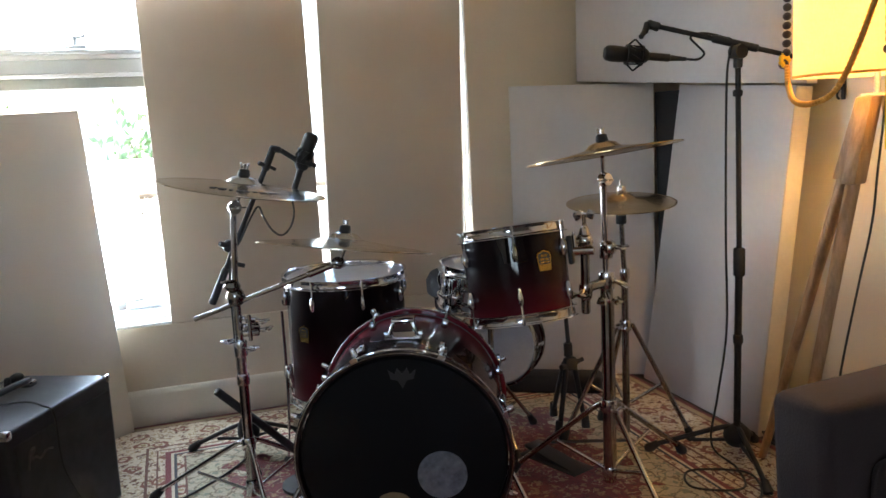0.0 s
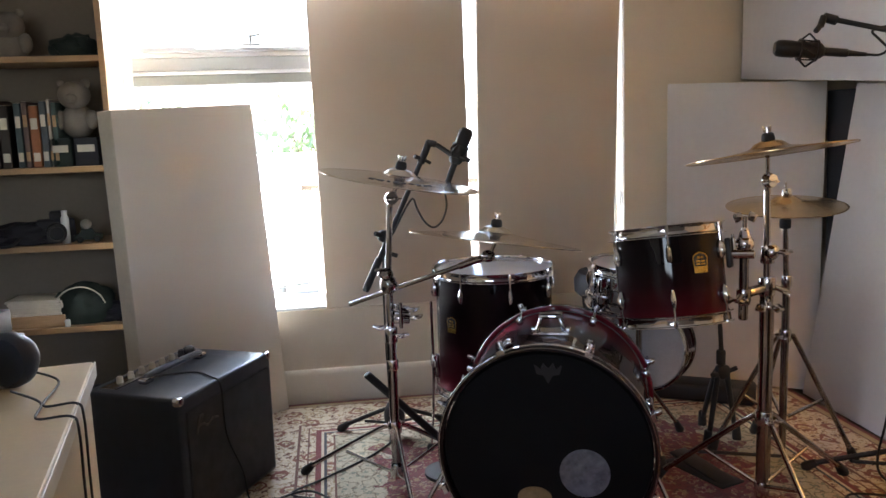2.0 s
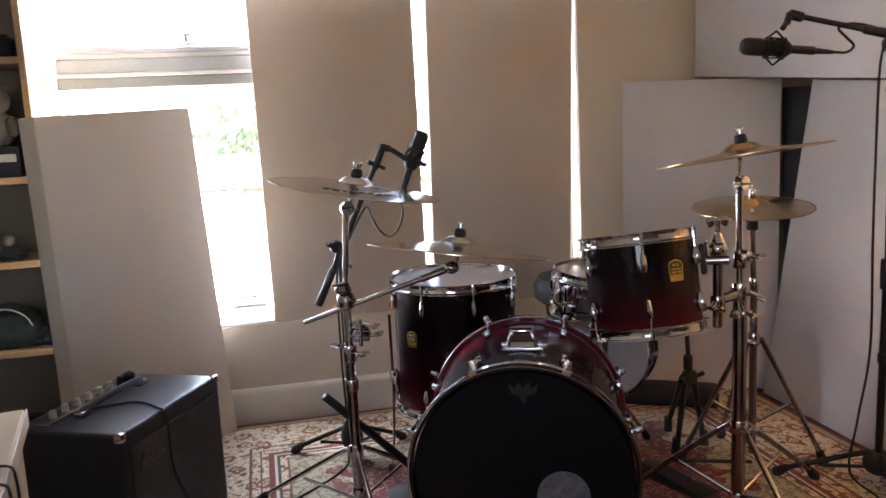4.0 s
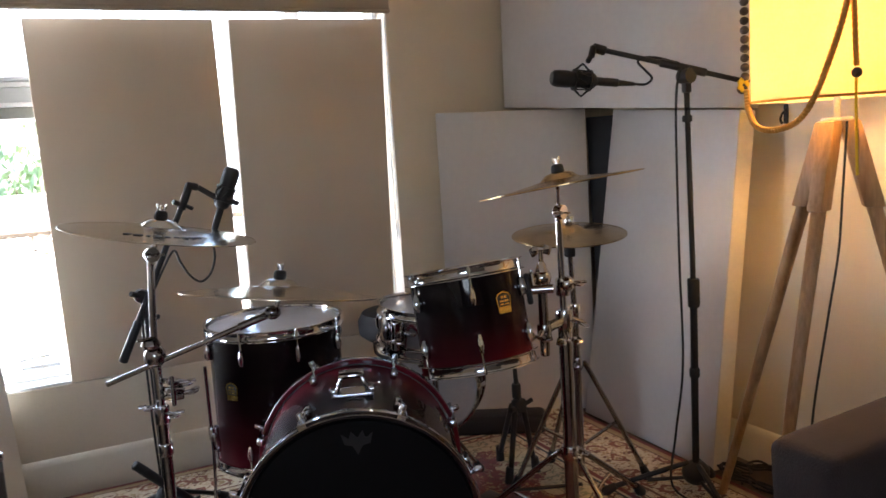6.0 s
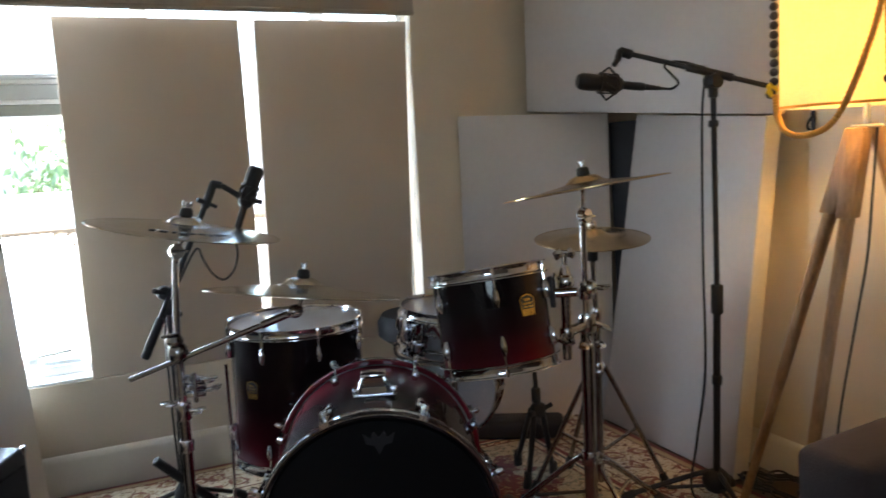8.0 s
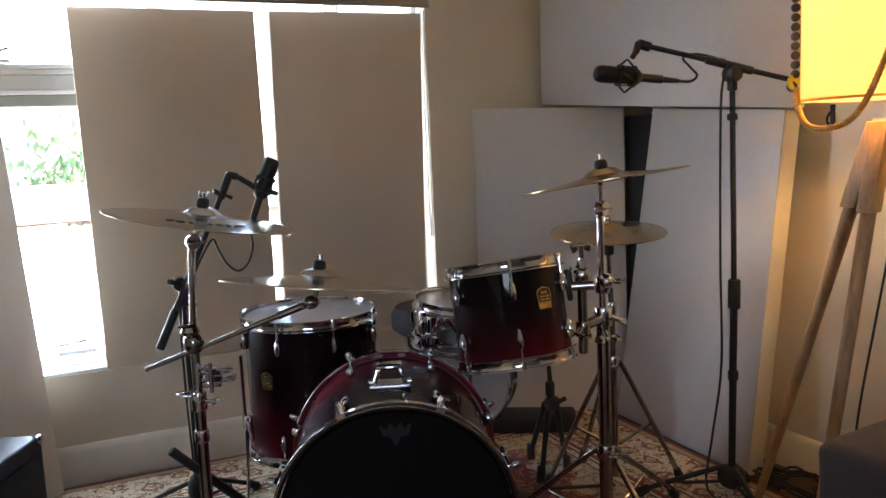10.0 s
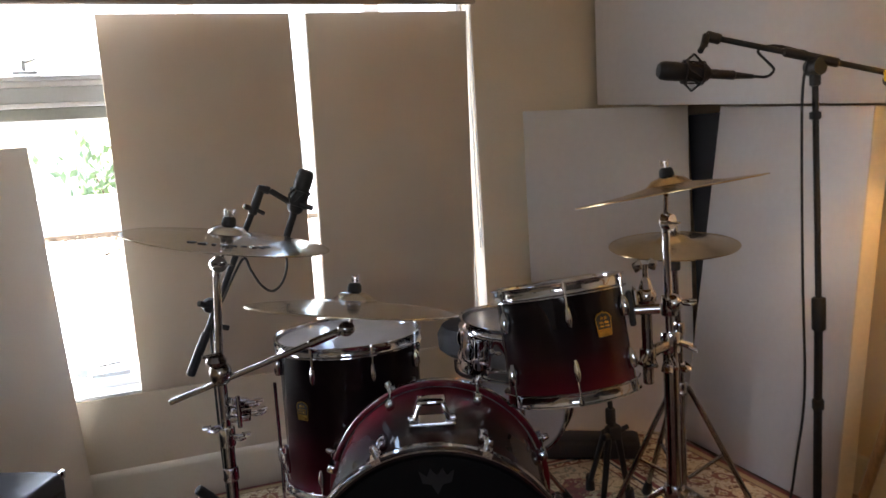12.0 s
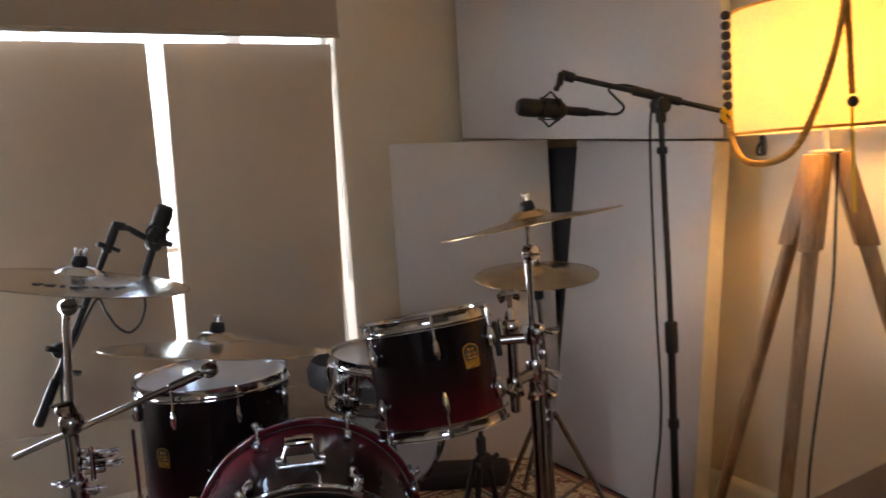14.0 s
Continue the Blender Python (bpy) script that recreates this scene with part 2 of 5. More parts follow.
PINE = surface("shelf_wood", (0.42, 0.26, 0.13), 0.5, 0, 0.2, 5, 30, 0.08, stretch=(0.8, 6, 6))
BACKBOARD = surface("shelf_back", (0.20, 0.17, 0.13), 0.7, 0, 0.08, 4, 60, 0.05)
SOFA = surface("sofa_cloth", (0.042, 0.028, 0.027), 0.95, 0, 0.25, 6, 260, 0.9, sheen=0.08)
SHADE = cloth_shade("lamp_shade_cloth")
ROPE = surface("ochre_rope", (0.58, 0.29, 0.06), 0.9, 0, 0.25, 30, 200, 0.5)
BEAD = surface("dark_bead", (0.05, 0.035, 0.03), 0.5, 0, 0.3, 40, 200, 0.2)
YELLOW = surface("yellow_ribbon", (0.75, 0.50, 0.02), 0.7, 0, 0.1, 30, 200, 0.2)
DARKBAG = surface("dark_nylon", (0.012, 0.012, 0.018), 0.6, 0, 0.3, 12, 300, 0.4)
PAPER = surface("paper", (0.62, 0.58, 0.5), 0.8, 0, 0.08, 20, 150, 0.1)
PLUSH = surface("pale_plush", (0.20, 0.18, 0.15), 0.95, 0, 0.15, 20, 250, 0.7)
TEAL = surface("teal_nylon", (0.010, 0.022, 0.018), 0.7, 0, 0.3, 20, 250, 0.4)
GLASS = glass("window_glass")
FENCE = surface("fence_paint", (0.5, 0.52, 0.5), 0.8, 0, 0.12, 4, 60, 0.2)
PAVE = surface("pale_paving", (0.66, 0.64, 0.6), 0.85, 0, 0.1, 1.5, 40, 0.2)
LEAF = surface("leaves", (0.13, 0.21, 0.09), 0.55, 0, 0.3, 3, 20, 0.0, second=(0.22, 0.30, 0.15))
BARK = surface("bark", (0.12, 0.09, 0.06), 0.9, 0, 0.3, 10, 60, 0.6)


# ---- mesh helpers ----
def thing(name, m, label, category, group="", kind=""):
    ob = new(name)
    ob.empty_display_size = 0.1
    ob.matrix_world = m
    return tagged(ob, label, category, group, kind)


def mesh_of(bm, material, angle=38):
    me = bpy.data.meshes.new("mesh")
    bmesh.ops.recalc_face_normals(bm, faces=bm.faces)
    bm.to_mesh(me)
    bm.free()
    me.materials.append(material)
    me.shade_smooth()
    me.set_sharp_from_angle(angle=radians(angle))
    return me


def place(name, me, parent, m=None, label=""):
    ob = new(name, me)
    ob.parent = parent
    if m is not None:
        ob.matrix_local = m
    return tagged(ob, label)


def part(name, bm, material, parent, label="", m=None):
    return place(name, mesh_of(bm, material), parent, m, label)


def single(name, bm, material, m, label, category, group="", kind=""):
    ob = new(name, mesh_of(bm, material))
    ob.matrix_world = m
    return tagged(ob, label, category, group, kind)


def BM():
    return bmesh.new()


def along(p0, p1):
    """A frame whose z runs from p0 to p1, and the length."""
    d = Vector(p1) - Vector(p0)
    return Matrix.Translation(p0) @ d.to_track_quat("Z", "Y").to_matrix().to_4x4(), d.length


def lathe(bm, profile, seg=32, m=None, close=False):
    """Turns (radius, height) pairs about z."""
    m = m or Matrix.Identity(4)
    rings = []
    for r, z in profile:
        if r < 1e-5:
            rings.append([bm.verts.new(m @ Vector((0, 0, z)))])
        else:
            rings.append([bm.verts.new(m @ Vector((r * math.cos(2 * math.pi * i / seg), r * math.sin(2 * math.pi * i / seg), z))) for i in range(seg)])
    pairs = list(zip(rings, rings[1:])) + ([(rings[-1], rings[0])] if close else [])
    for a, c in pairs:
        for i in range(seg):
            j = (i + 1) % seg
            if len(a) == 1 and len(c) == 1:
                continue
            if len(a) == 1:
                bm.faces.new((a[0], c[i], c[j]))
            elif len(c) == 1:
                bm.faces.new((a[i], a[j], c[0]))
            else:
                bm.faces.new((a[i], a[j], c[j], c[i]))
    return bm


def rod(bm, p0, p1, r, r1=None, seg=14):
    m, n = along(p0, p1)
    r1 = r if r1 is None else r1
    c = min(r, r1) * 0.25
    return lathe(bm, [(0, 0), (r - c, 0), (r, c), (r1, n - c), (r1 - c, n), (0, n)], seg, m)


def box(bm, sx, sy, sz, m=None, bevel=0.004, seg=2):
    """A box centred in x and y that stands on z = 0."""
    m = m or Matrix.Identity(4)
    tmp = bmesh.new()
    bmesh.ops.create_cube(tmp, size=1, matrix=Matrix.Translation((0, 0, sz / 2)) @ Matrix.Diagonal((sx, sy, sz, 1)))
    if bevel:
        bmesh.ops.bevel(tmp, geom=tmp.edges[:], offset=min(bevel, 0.45 * min(sx, sy, sz)), segments=seg, affect="EDGES", profile=0.5)
    bmesh.ops.transform(tmp, matrix=m, verts=tmp.verts)
    return join(bm, tmp)


def join(bm, other):
    index = {}
    for v in other.verts:
        index[v] = bm.verts.new(v.co)
    for f in other.faces:
        bm.faces.new([index[v] for v in f.verts])
    other.free()
    return bm


def bar(bm, x0, x1, y0, y1, z0, z1, bevel=0.003):
    return box(bm, x1 - x0, y1 - y0, z1 - z0, Matrix.Translation(((x0 + x1) / 2, (y0 + y1) / 2, z0)), bevel, 1)


def ball(bm, c, r, sx=1, sy=1, sz=1, seg=16):
    n = seg // 2
    return lathe(bm, [(r * math.sin(math.pi * i / n), -r * math.cos(math.pi * i / n)) for i in range(n + 1)], seg, Matrix.Translation(c) @ Matrix.Diagonal((sx, sy, sz, 1)))


def smooth_line(points, steps=8):
    pts = [Vector(p) for p in points]
    pts = [pts[0] * 2 - pts[1]] + pts + [pts[-1] * 2 - pts[-2]]
    out = []
    for a, b, c, d in zip(pts, pts[1:], pts[2:], pts[3:]):
        for i in range(steps):
            t = i / steps
            out.append(0.5 * (2 * b + (c - a) * t + (2 * a - 5 * b + 4 * c - d) * t * t + (3 * b - a - 3 * c + d) * t ** 3))
    return out + [pts[-2]]


def tube(bm, points, r, seg=8, steps=8, swell=None):
    line = smooth_line(points, steps) if steps > 1 else [Vector(p) for p in points]
    rings, up = [], Vector((0.13, 0.31, 1)).normalized()
    for i, p in enumerate(line):
        d = (line[min(i + 1, len(line) - 1)] - line[max(i - 1, 0)]).normalized()
        s = d.cross(up)
        if s.length < 1e-3:
            s = d.orthogonal()
        s.normalize()
        up = s.cross(d).normalized()
        rr = r * (swell(i) if swell else 1)
        rings.append([bm.verts.new(p + rr * (math.cos(2 * math.pi * k / seg) * s + math.sin(2 * math.pi * k / seg) * up)) for k in range(seg)])
    for a, c in zip(rings, rings[1:]):
        for k in range(seg):
            bm.faces.new((a[k], a[(k + 1) % seg], c[(k + 1) % seg], c[k]))
    bm.faces.new(rings[0][::-1])
    bm.faces.new(rings[-1])
    return bm


def slab(bm, outline, z0, z1, m=None):
    """A flat shape with an outline in x and y, from z0 to z1."""
    m = m or Matrix.Identity(4)
    a = [bm.verts.new(m @ Vector((x, y, z0))) for x, y in outline]
    c = [bm.verts.new(m @ Vector((x, y, z1))) for x, y in outline]
    bm.faces.new(a[::-1])
    bm.faces.new(c)
    k = len(outline)
    for i in range(k):
        bm.faces.new((a[i], a[(i + 1) % k], c[(i + 1) % k], c[i]))
    return bm


def skewed(bm, corners, thick, away, bevel=0.006):
    """A flat panel from its four front corners, thickened along away."""
    away = Vector(away).normalized() * thick
    front = [bm.verts.new(Vector(c)) for c in corners]
    back = [bm.verts.new(Vector(c) + away) for c in corners]
    bm.faces.new(front)
    bm.faces.new(back[::-1])
    for i in range(4):
        bm.faces.new((front[i], back[i], back[(i + 1) % 4], front[(i + 1) % 4]))
    bmesh.ops.recalc_face_normals(bm, faces=bm.faces)
    bmesh.ops.bevel(bm, geom=bm.edges[:], offset=bevel, segments=2, affect="EDGES", profile=0.5)
    return bm


# ---- the room ----
WY, EX, FX, SY, TOP = 4.025, 2.37, -2.3, -1.6, 2.55
I = Matrix.Identity(4)


def structure(name, bm, material, label, category):
    return single(name, bm, material, I, label, category, "", "structure")


structure("floor", bar(BM(), FX - 0.2, EX + 0.2, SY - 0.2, WY + 0.25, -0.1, -0.008, 0), WOODFLOOR, "dark brown timber floor boards under the rug", "floor")
structure("ceiling", bar(BM(), FX - 0.2, EX + 0.2, SY - 0.2, WY + 0.25, TOP, TOP + 0.1, 0), CEIL, "plain white painted ceiling", "ceiling")
b = BM()
bar(b, FX, EX, WY, WY + 0.25, -0.008, 0.405, 0)
bar(b, FX, EX, WY, WY + 0.25, 2.15, TOP, 0)
bar(b, FX, -0.56, WY, WY + 0.25, 0.405, 2.15, 0)
bar(b, 1.556, EX, WY, WY + 0.25, 0.405, 2.15, 0)
structure("wall_north", b, WALL, "cream painted wall round a wide window", "wall")
structure("wall_east", bar(BM(), EX, EX + 0.2, SY, WY + 0.25, -0.008, TOP, 0), WALL, "cream painted wall lit by the floor lamp", "wall")
structure("wall_west", bar(BM(), FX - 0.2, FX, SY, WY + 0.25, -0.008, TOP, 0), WALL, "cream painted plain wall", "wall")
# out-of-view wall: its dark colour cuts bounce, its opening holds the added fill
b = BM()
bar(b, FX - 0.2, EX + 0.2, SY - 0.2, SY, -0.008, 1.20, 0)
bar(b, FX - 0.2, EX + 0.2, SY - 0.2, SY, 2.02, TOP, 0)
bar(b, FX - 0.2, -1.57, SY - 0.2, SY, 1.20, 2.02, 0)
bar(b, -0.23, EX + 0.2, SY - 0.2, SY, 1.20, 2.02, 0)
structure("wall_south", b, DIMWALL, "unseen wall behind the camera, darkened to dim reflections, with an added opening", "wall")


def skirting(name, length, m, label):
    b = BM()
    slab(b, [(0, 0), (0.016, 0), (0.016, 0.130), (0.012, 0.144), (0.005, 0.152), (0, 0.154)], 0, length)
    return single(name, b, TRIM, m, label, "skirting", "", "structure")


skirting("baseboard", EX + 0.45, Matrix(((0, 0, 1, -0.45), (-1, 0, 0, WY), (0, 1, 0, -0.008), (0, 0, 0, 1))), "cream painted skirting board under the window")
skirting("baseboard", WY - SY, Matrix(((-1, 0, 0, EX), (0, 0, 1, SY), (0, 1, 0, -0.03), (0, 0, 0, 1))), "cream painted skirting board behind the lamp")

# the window: frame, transom, sash and panes
win = thing("window_1", pose(0, 0, 0), "white window with an awning sash, mostly covered by boards", "window", "", "structure")
FY = WY + 0.10
part("window_sill", bar(BM(), -0.56, 0.228, WY + 0.004, FY + 0.10, 0.405, 0.418, 0.003), WHITE, win)
b = BM()
for x0, x1, z0, z1 in ((-0.56, -0.50, 0.418, 2.15), (1.535, 1.556, 0.418, 2.15), (-0.50, 1.535, 2.09, 2.15), (-0.50, 1.535, 0.418, 0.455), (0.48, 0.54, 0.455, 2.09), (1.16, 1.22, 0.455, 2.09)):
    bar(b, x0, x1, FY, FY + 0.06, z0, z1)
part("window_frame", b, WHITE, win)
part("transom", bar(BM(), -0.50, 0.48, FY - 0.012, FY + 0.07, 1.362, 1.404), SHADEDALU, win, "lower rail of the awning sash, coloured dark as its shaded underside")
part("transom", bar(BM(), -0.50, 0.48, FY - 0.020, FY + 0.06, 1.405, 1.420), WHITE, win)
part("transom", bar(BM(), -0.50, 0.48, FY - 0.006, FY + 0.06, 1.421, 1.474), ALU, win, "grey aluminium transom of the awning sash")
part("transom", bar(BM(), -0.50, 0.48, FY - 0.014, FY + 0.06, 1.475, 1.493), WHITE, win)
part("sash_rail", bar(BM(), -0.46, 0.40, FY - 0.03, FY + 0.03, 1.494, 1.510), ALU, win)
part("sash_rail", bar(BM(), -0.50, -0.24, FY - 0.034, FY - 0.031, 1.496, 1.516), ALU, win)
b = BM()
bar(b, -0.055, 0.02, FY - 0.05, FY - 0.015, 1.512, 1.524)
rod(b, (-0.02, FY - 0.035, 1.52), (-0.02, FY - 0.035, 1.56), 0.008)
rod(b, (-0.02, FY - 0.035, 1.552), (0.02, FY - 0.05, 1.56), 0.006)
part("latch", b, ALU, win)
b = BM()
bar(b, 0.07, 0.2, FY - 0.03, FY, 0.462, 0.48)
bar(b, 0.02, 0.06, FY - 0.03, FY, 0.47, 0.5)
rod(b, (0.03, FY - 0.03, 0.5), (0.17, FY - 0.045, 0.515), 0.006)
part("winder", b, ALU, win)
for x0, x1, z0, z1 in ((-0.50, 0.48, 0.455, 1.362), (-0.50, 0.48, 1.51, 2.09), (0.54, 1.16, 0.455, 2.09), (1.22, 1.535, 0.455, 2.09)):
    pane = part("pane", bar(BM(), x0, x1, FY + 0.025, FY + 0.031, z0, z1, 0), GLASS, win)
    pane.visible_shadow = False

# invented window out of view, made to carry the fill light
fill_win = thing("unseen_fill_window", pose(0, 0, 0), "added unseen window frame round the fill light behind the camera", "window", "", "structure")
b = BM()
for x0, x1, z0, z1 in ((-1.57, -1.52, 1.20, 2.02), (-0.28, -0.23, 1.20, 2.02), (-1.52, -0.28, 1.97, 2.02), (-1.52, -0.28, 1.20, 1.25), (-0.92, -0.88, 1.25, 1.97)):
    bar(b, x0, x1, SY - 0.16, SY - 0.1, z0, z1)
part("window_frame", b, WHITE, fill_win)

for c, lab in (([(0.229, WY + 0.008, 0.407), (0.867, WY + 0.008, 0.407), (0.857, WY + 0.008, 1.698), (0.213, WY + 0.008, 1.698)], "beige cloth board standing in the window opening, slightly askew"),
               ([(0.897, WY + 0.008, 0.407), (1.504, WY + 0.008, 0.407), (1.541, WY + 0.008, 1.704), (0.916, WY + 0.008, 1.699)], "beige cloth board standing in the window opening beside the chain")):
    single("window_board", skewed(BM(), c, 0.03, (0, 1, 0), 0.004), BOARD, I, lab, "window board", "boards in the window")

blind = thing("roller_blind", pose(0, 0, 0), "brown cloth roller blind pulled half down over the window", "blind")
part("cloth", bar(BM(), -0.60, 1.560, WY - 0.034, WY - 0.032, 1.738, 2.2, 0), BLIND, blind)
part("bottom_bar", bar(BM(), -0.60, 1.563, WY - 0.042, WY - 0.024, 1.720, 1.739, 0.006), BLIND, blind)
rb = BM()
rod(rb, (-0.62, WY - 0.05, 2.22), (1.58, WY - 0.05, 2.22), 0.025)
part("roller", rb, ALU, blind)
cb = BM()
zs = [0.88 + 0.018 * i for i in range(72)]
for z in zs:
    ball(cb, (1.532, WY - 0.012, z), 0.0032, seg=6)
    ball(cb, (1.545, WY - 0.012, z), 0.0032, seg=6)
tube(cb, [(1.532, WY - 0.012, 2.2), (1.532, WY - 0.012, 0.885), (1.5385, WY - 0.012, 0.873), (1.545, WY - 0.012, 0.885), (1.545, WY - 0.012, 2.2)], 0.0014, 5, 3)
part("chain", cb, ALU, blind, "grey beaded pull chain")

# outside: paving, a paling fence and shrubs
structure("ground", bar(BM(), -60, 60, WY + 0.25, 90, -0.35, -0.25, 0), PAVE, "pale paving outside the window", "ground")
structure("garden_wall", bar(BM(), -9, 8, 8.3, 8.5, -0.25, 0.97, 0.01), WHITE, "low white rendered garden wall in the sun", "garden wall")
gb = BM()
slab(gb, [(7.40, -0.25), (8.3, -0.25), (8.3, 0.63), (7.42, 0.53), (7.40, 0.515)], -9, 8, Matrix(((0, 0, 1, 0), (1, 0, 0, 0), (0, 1, 0, 0), (0, 0, 0, 1))))
structure("garden_bed", gb, PAVE, "pale raised garden bed in front of the low wall", "garden bed")
structure("garden_edging", bar(BM(), -9, 8, 8.26, 8.299, 0.626, 0.668, 0.004), BARK, "dark timber edging along the low wall", "edging")
rnd = random.Random(17)
litter_verts, litter_faces = [], []
for i in range(1500):
    u = rnd.random()
    cx, cy, sz = rnd.uniform(-2.6, 1.4), 7.47 + 0.78 * u, rnd.uniform(0.012, 0.04)
    c = Vector((cx, cy, 0.536 + 0.114 * (cy - 7.42) / 0.9 + 0.006))
    m3 = Euler((rnd.uniform(-0.5, 0.5), rnd.uniform(-0.5, 0.5), rnd.uniform(0, 6.28))).to_matrix()
    k = len(litter_verts)
    litter_verts += [c + m3 @ Vector(v) * sz for v in ((-1, 0, 0), (0, -0.5, 0.15), (1, 0, 0), (0, 0.5, 0.15))]
    litter_faces.append((k, k + 1, k + 2, k + 3))
me = bpy.data.meshes.new("leaf_litter")
me.from_pydata(litter_verts, [], litter_faces)
me.materials.append(BARK)
tagged(new("leaf_litter", me), "dry brown leaf litter scattered on the garden bed", "leaf litter", "", "stuff")
fence = thing("fence", pose(0, 10.4, -0.25), "pale grey paling fence behind the shrubs", "fence")
b = BM()
bar(b, -9, 6, 0.02, 0.06, 0.35, 0.43)
bar(b, -9, 6, 0.02, 0.06, 1.3, 1.38)
part("rail", b, FENCE, fence)
paling = mesh_of(slab(BM(), [(-0.045, 0), (0.045, 0), (0.045, 1.6), (0, 1.66), (-0.045, 1.6)], 0, 0.018, Matrix(((1, 0, 0, 0), (0, 0, 1, 0), (0, 1, 0, 0), (0, 0, 0, 1)))), FENCE)
for i in range(90):
    place("paling", paling, fence, pose(-5.5 + i * 0.105, 0, 0))


def shrub(m, size, seed, label):
    rnd = random.Random(seed)
    t = thing("shrub", m, label, "shrub", "garden shrubs")
    b = BM()
    tips = []
    for i in range(9):
        a = rnd.uniform(0, 6.28)
        tip = Vector((math.cos(a) * size * rnd.uniform(0.2, 0.6), math.sin(a) * size * rnd.uniform(0.2, 0.6), size * rnd.uniform(0.8, 1.5)))
        tube(b, [(0, 0, 0), tip * 0.5 + Vector((0, 0, 0.1 * size)), tip], 0.025 * size, 6, 4, lambda k: 1 - k * 0.09)
        tips.append(tip)
    part("trunk", b, BARK, t)
    verts, faces = [], []
    for i in range(2600):
        c = rnd.choice(tips) * rnd.uniform(0.35, 1.1) + Vector([rnd.gauss(0, 0.2 * size) for _ in range(3)])
        c.z = max(c.z, 0.05)
        r = Euler([rnd.uniform(0, 6.28) for _ in range(3)]).to_matrix()
        s = size * rnd.uniform(0.035, 0.075)
        k = len(verts)
        verts += [c + r @ Vector(v) * s for v in ((-1, 0, 0), (0, -0.45, 0.1), (1, 0, 0), (0, 0.45, 0.1))]
        faces.append((k, k + 1, k + 2, k + 3))
    me = bpy.data.meshes.new("crown")
    me.from_pydata(verts, [], faces)
    me.materials.append(LEAF)
    place("crown", me, t)
    return t


for i, (x, y, s) in enumerate(((-1.5, 9.3, 1.0), (-2.8, 9.5, 1.35), (0.28, 9.4, 0.95))):
    shrub(pose(x, y, -0.25), s, i + 3, "leafy green shrub in front of a paling fence")

# rug
RX, RY, RHX, RHY = 1.0, 2.30, 1.165, 1.695
rug = single("rug", bar(BM(), -RHX, RHX, -RHY, RHY, 0, 0.012, 0.004), rug_weave("rug_weave", RHX, RHY), pose(RX, RY, -0.008), "red and cream oriental rug with flowered borders", "rug")


# ---- acoustic panels ----
def panel(corners, thick, away, label, face=None):
    t = thing("acoustic_panel", I, label, "panel", "white panels")
    corners = [Vector(c) for c in corners]
    n = (corners[1] - corners[0]).cross(corners[3] - corners[0]).normalized()
    corners[2] -= n * (corners[2] - corners[0]).dot(n)
    away = n if n.dot(Vector(away)) > 0 else -n
    part("face", skewed(BM(), corners, 0.006, away, 0.002), face or PANEL, t)
    d = Vector(away).normalized() * 0.0062
    part("core", skewed(BM(), [Vector(c) + d for c in corners], thick - 0.006, away, 0.004), PANEL_LITEDGE, t, "panel edge in a cream that has lamp glow painted in")
    return t


panel([(1.735, 3.985, 0.004), (2.250, 3.632, 0.004), (2.250, 3.632, 1.287), (1.733, 3.978, 1.307)], 0.045, (0.5, 0.85, 0), "white panel standing upright across the corner")
panel([(2.18, 3.62, 0.004), (2.165, 2.87, 0.004), (2.285, 2.797, 1.226), (2.262, 3.462, 1.268)], 0.07, (1, 0.02, 0), "white panel leaning against the wall beside the lamp")
panel([(2.047, 3.937, 1.315), (2.285, 2.797, 1.233), (2.298, 2.797, 1.95), (2.057, 3.937, 2.0)], 0.06, (1, 0.1, 0), "wide white panel resting on top of two panels")
panel([(-0.425, 3.535, 0.004), (0.048, 3.952, 0.004), (-0.031, 3.93, 1.273), (-0.458, 3.533, 1.252)], 0.10, (-0.69, 0.72, 0), "off-white panel standing in front of the window, glow brightened into its colour", PANEL_LIFTED)
# added dark slab that blackens the gap between the corner panels
single("gap_slab", skewed(BM(), [(2.26, 3.60, 0.004), (2.33, 3.15, 0.004), (2.345, 3.3, 1.25), (2.27, 3.66, 1.25)], 0.02, (1, 0.3, 0), 0.008), DARKBAG, I, "dark flat slab added behind the panels to keep their gap dark", "bag")


# ---- drum hardware ----
def ring(r0, r1, z0, z1, seg=48):
    """A flanged metal hoop."""
    return lathe(BM(), [(r0, z0), (r1, z0), (r1, z0 + 0.004), (r1 - 0.004, z0 + 0.006), (r1 - 0.004, z1 - 0.004), (r1, z1 - 0.002), (r1 - 0.001, z1), (r0, z1)], seg, None, True)


def lug_mesh():
    b = BM()
    lathe(b, [(0, -0.024), (0.006, -0.023), (0.0095, -0.012), (0.010, 0.0), (0.0085, 0.012), (0.006, 0.022), (0.004, 0.026), (0, 0.026)], 12, Matrix.Diagonal((0.9, 1.5, 1, 1)))
    return mesh_of(b, CHROME)


LUG = lug_mesh()
ROD = mesh_of(lathe(BM(), [(0, 0), (0.003, 0), (0.003, 0.05), (0.006, 0.05), (0.006, 0.058), (0.004, 0.066), (0, 0.067)], 8), CHROME)


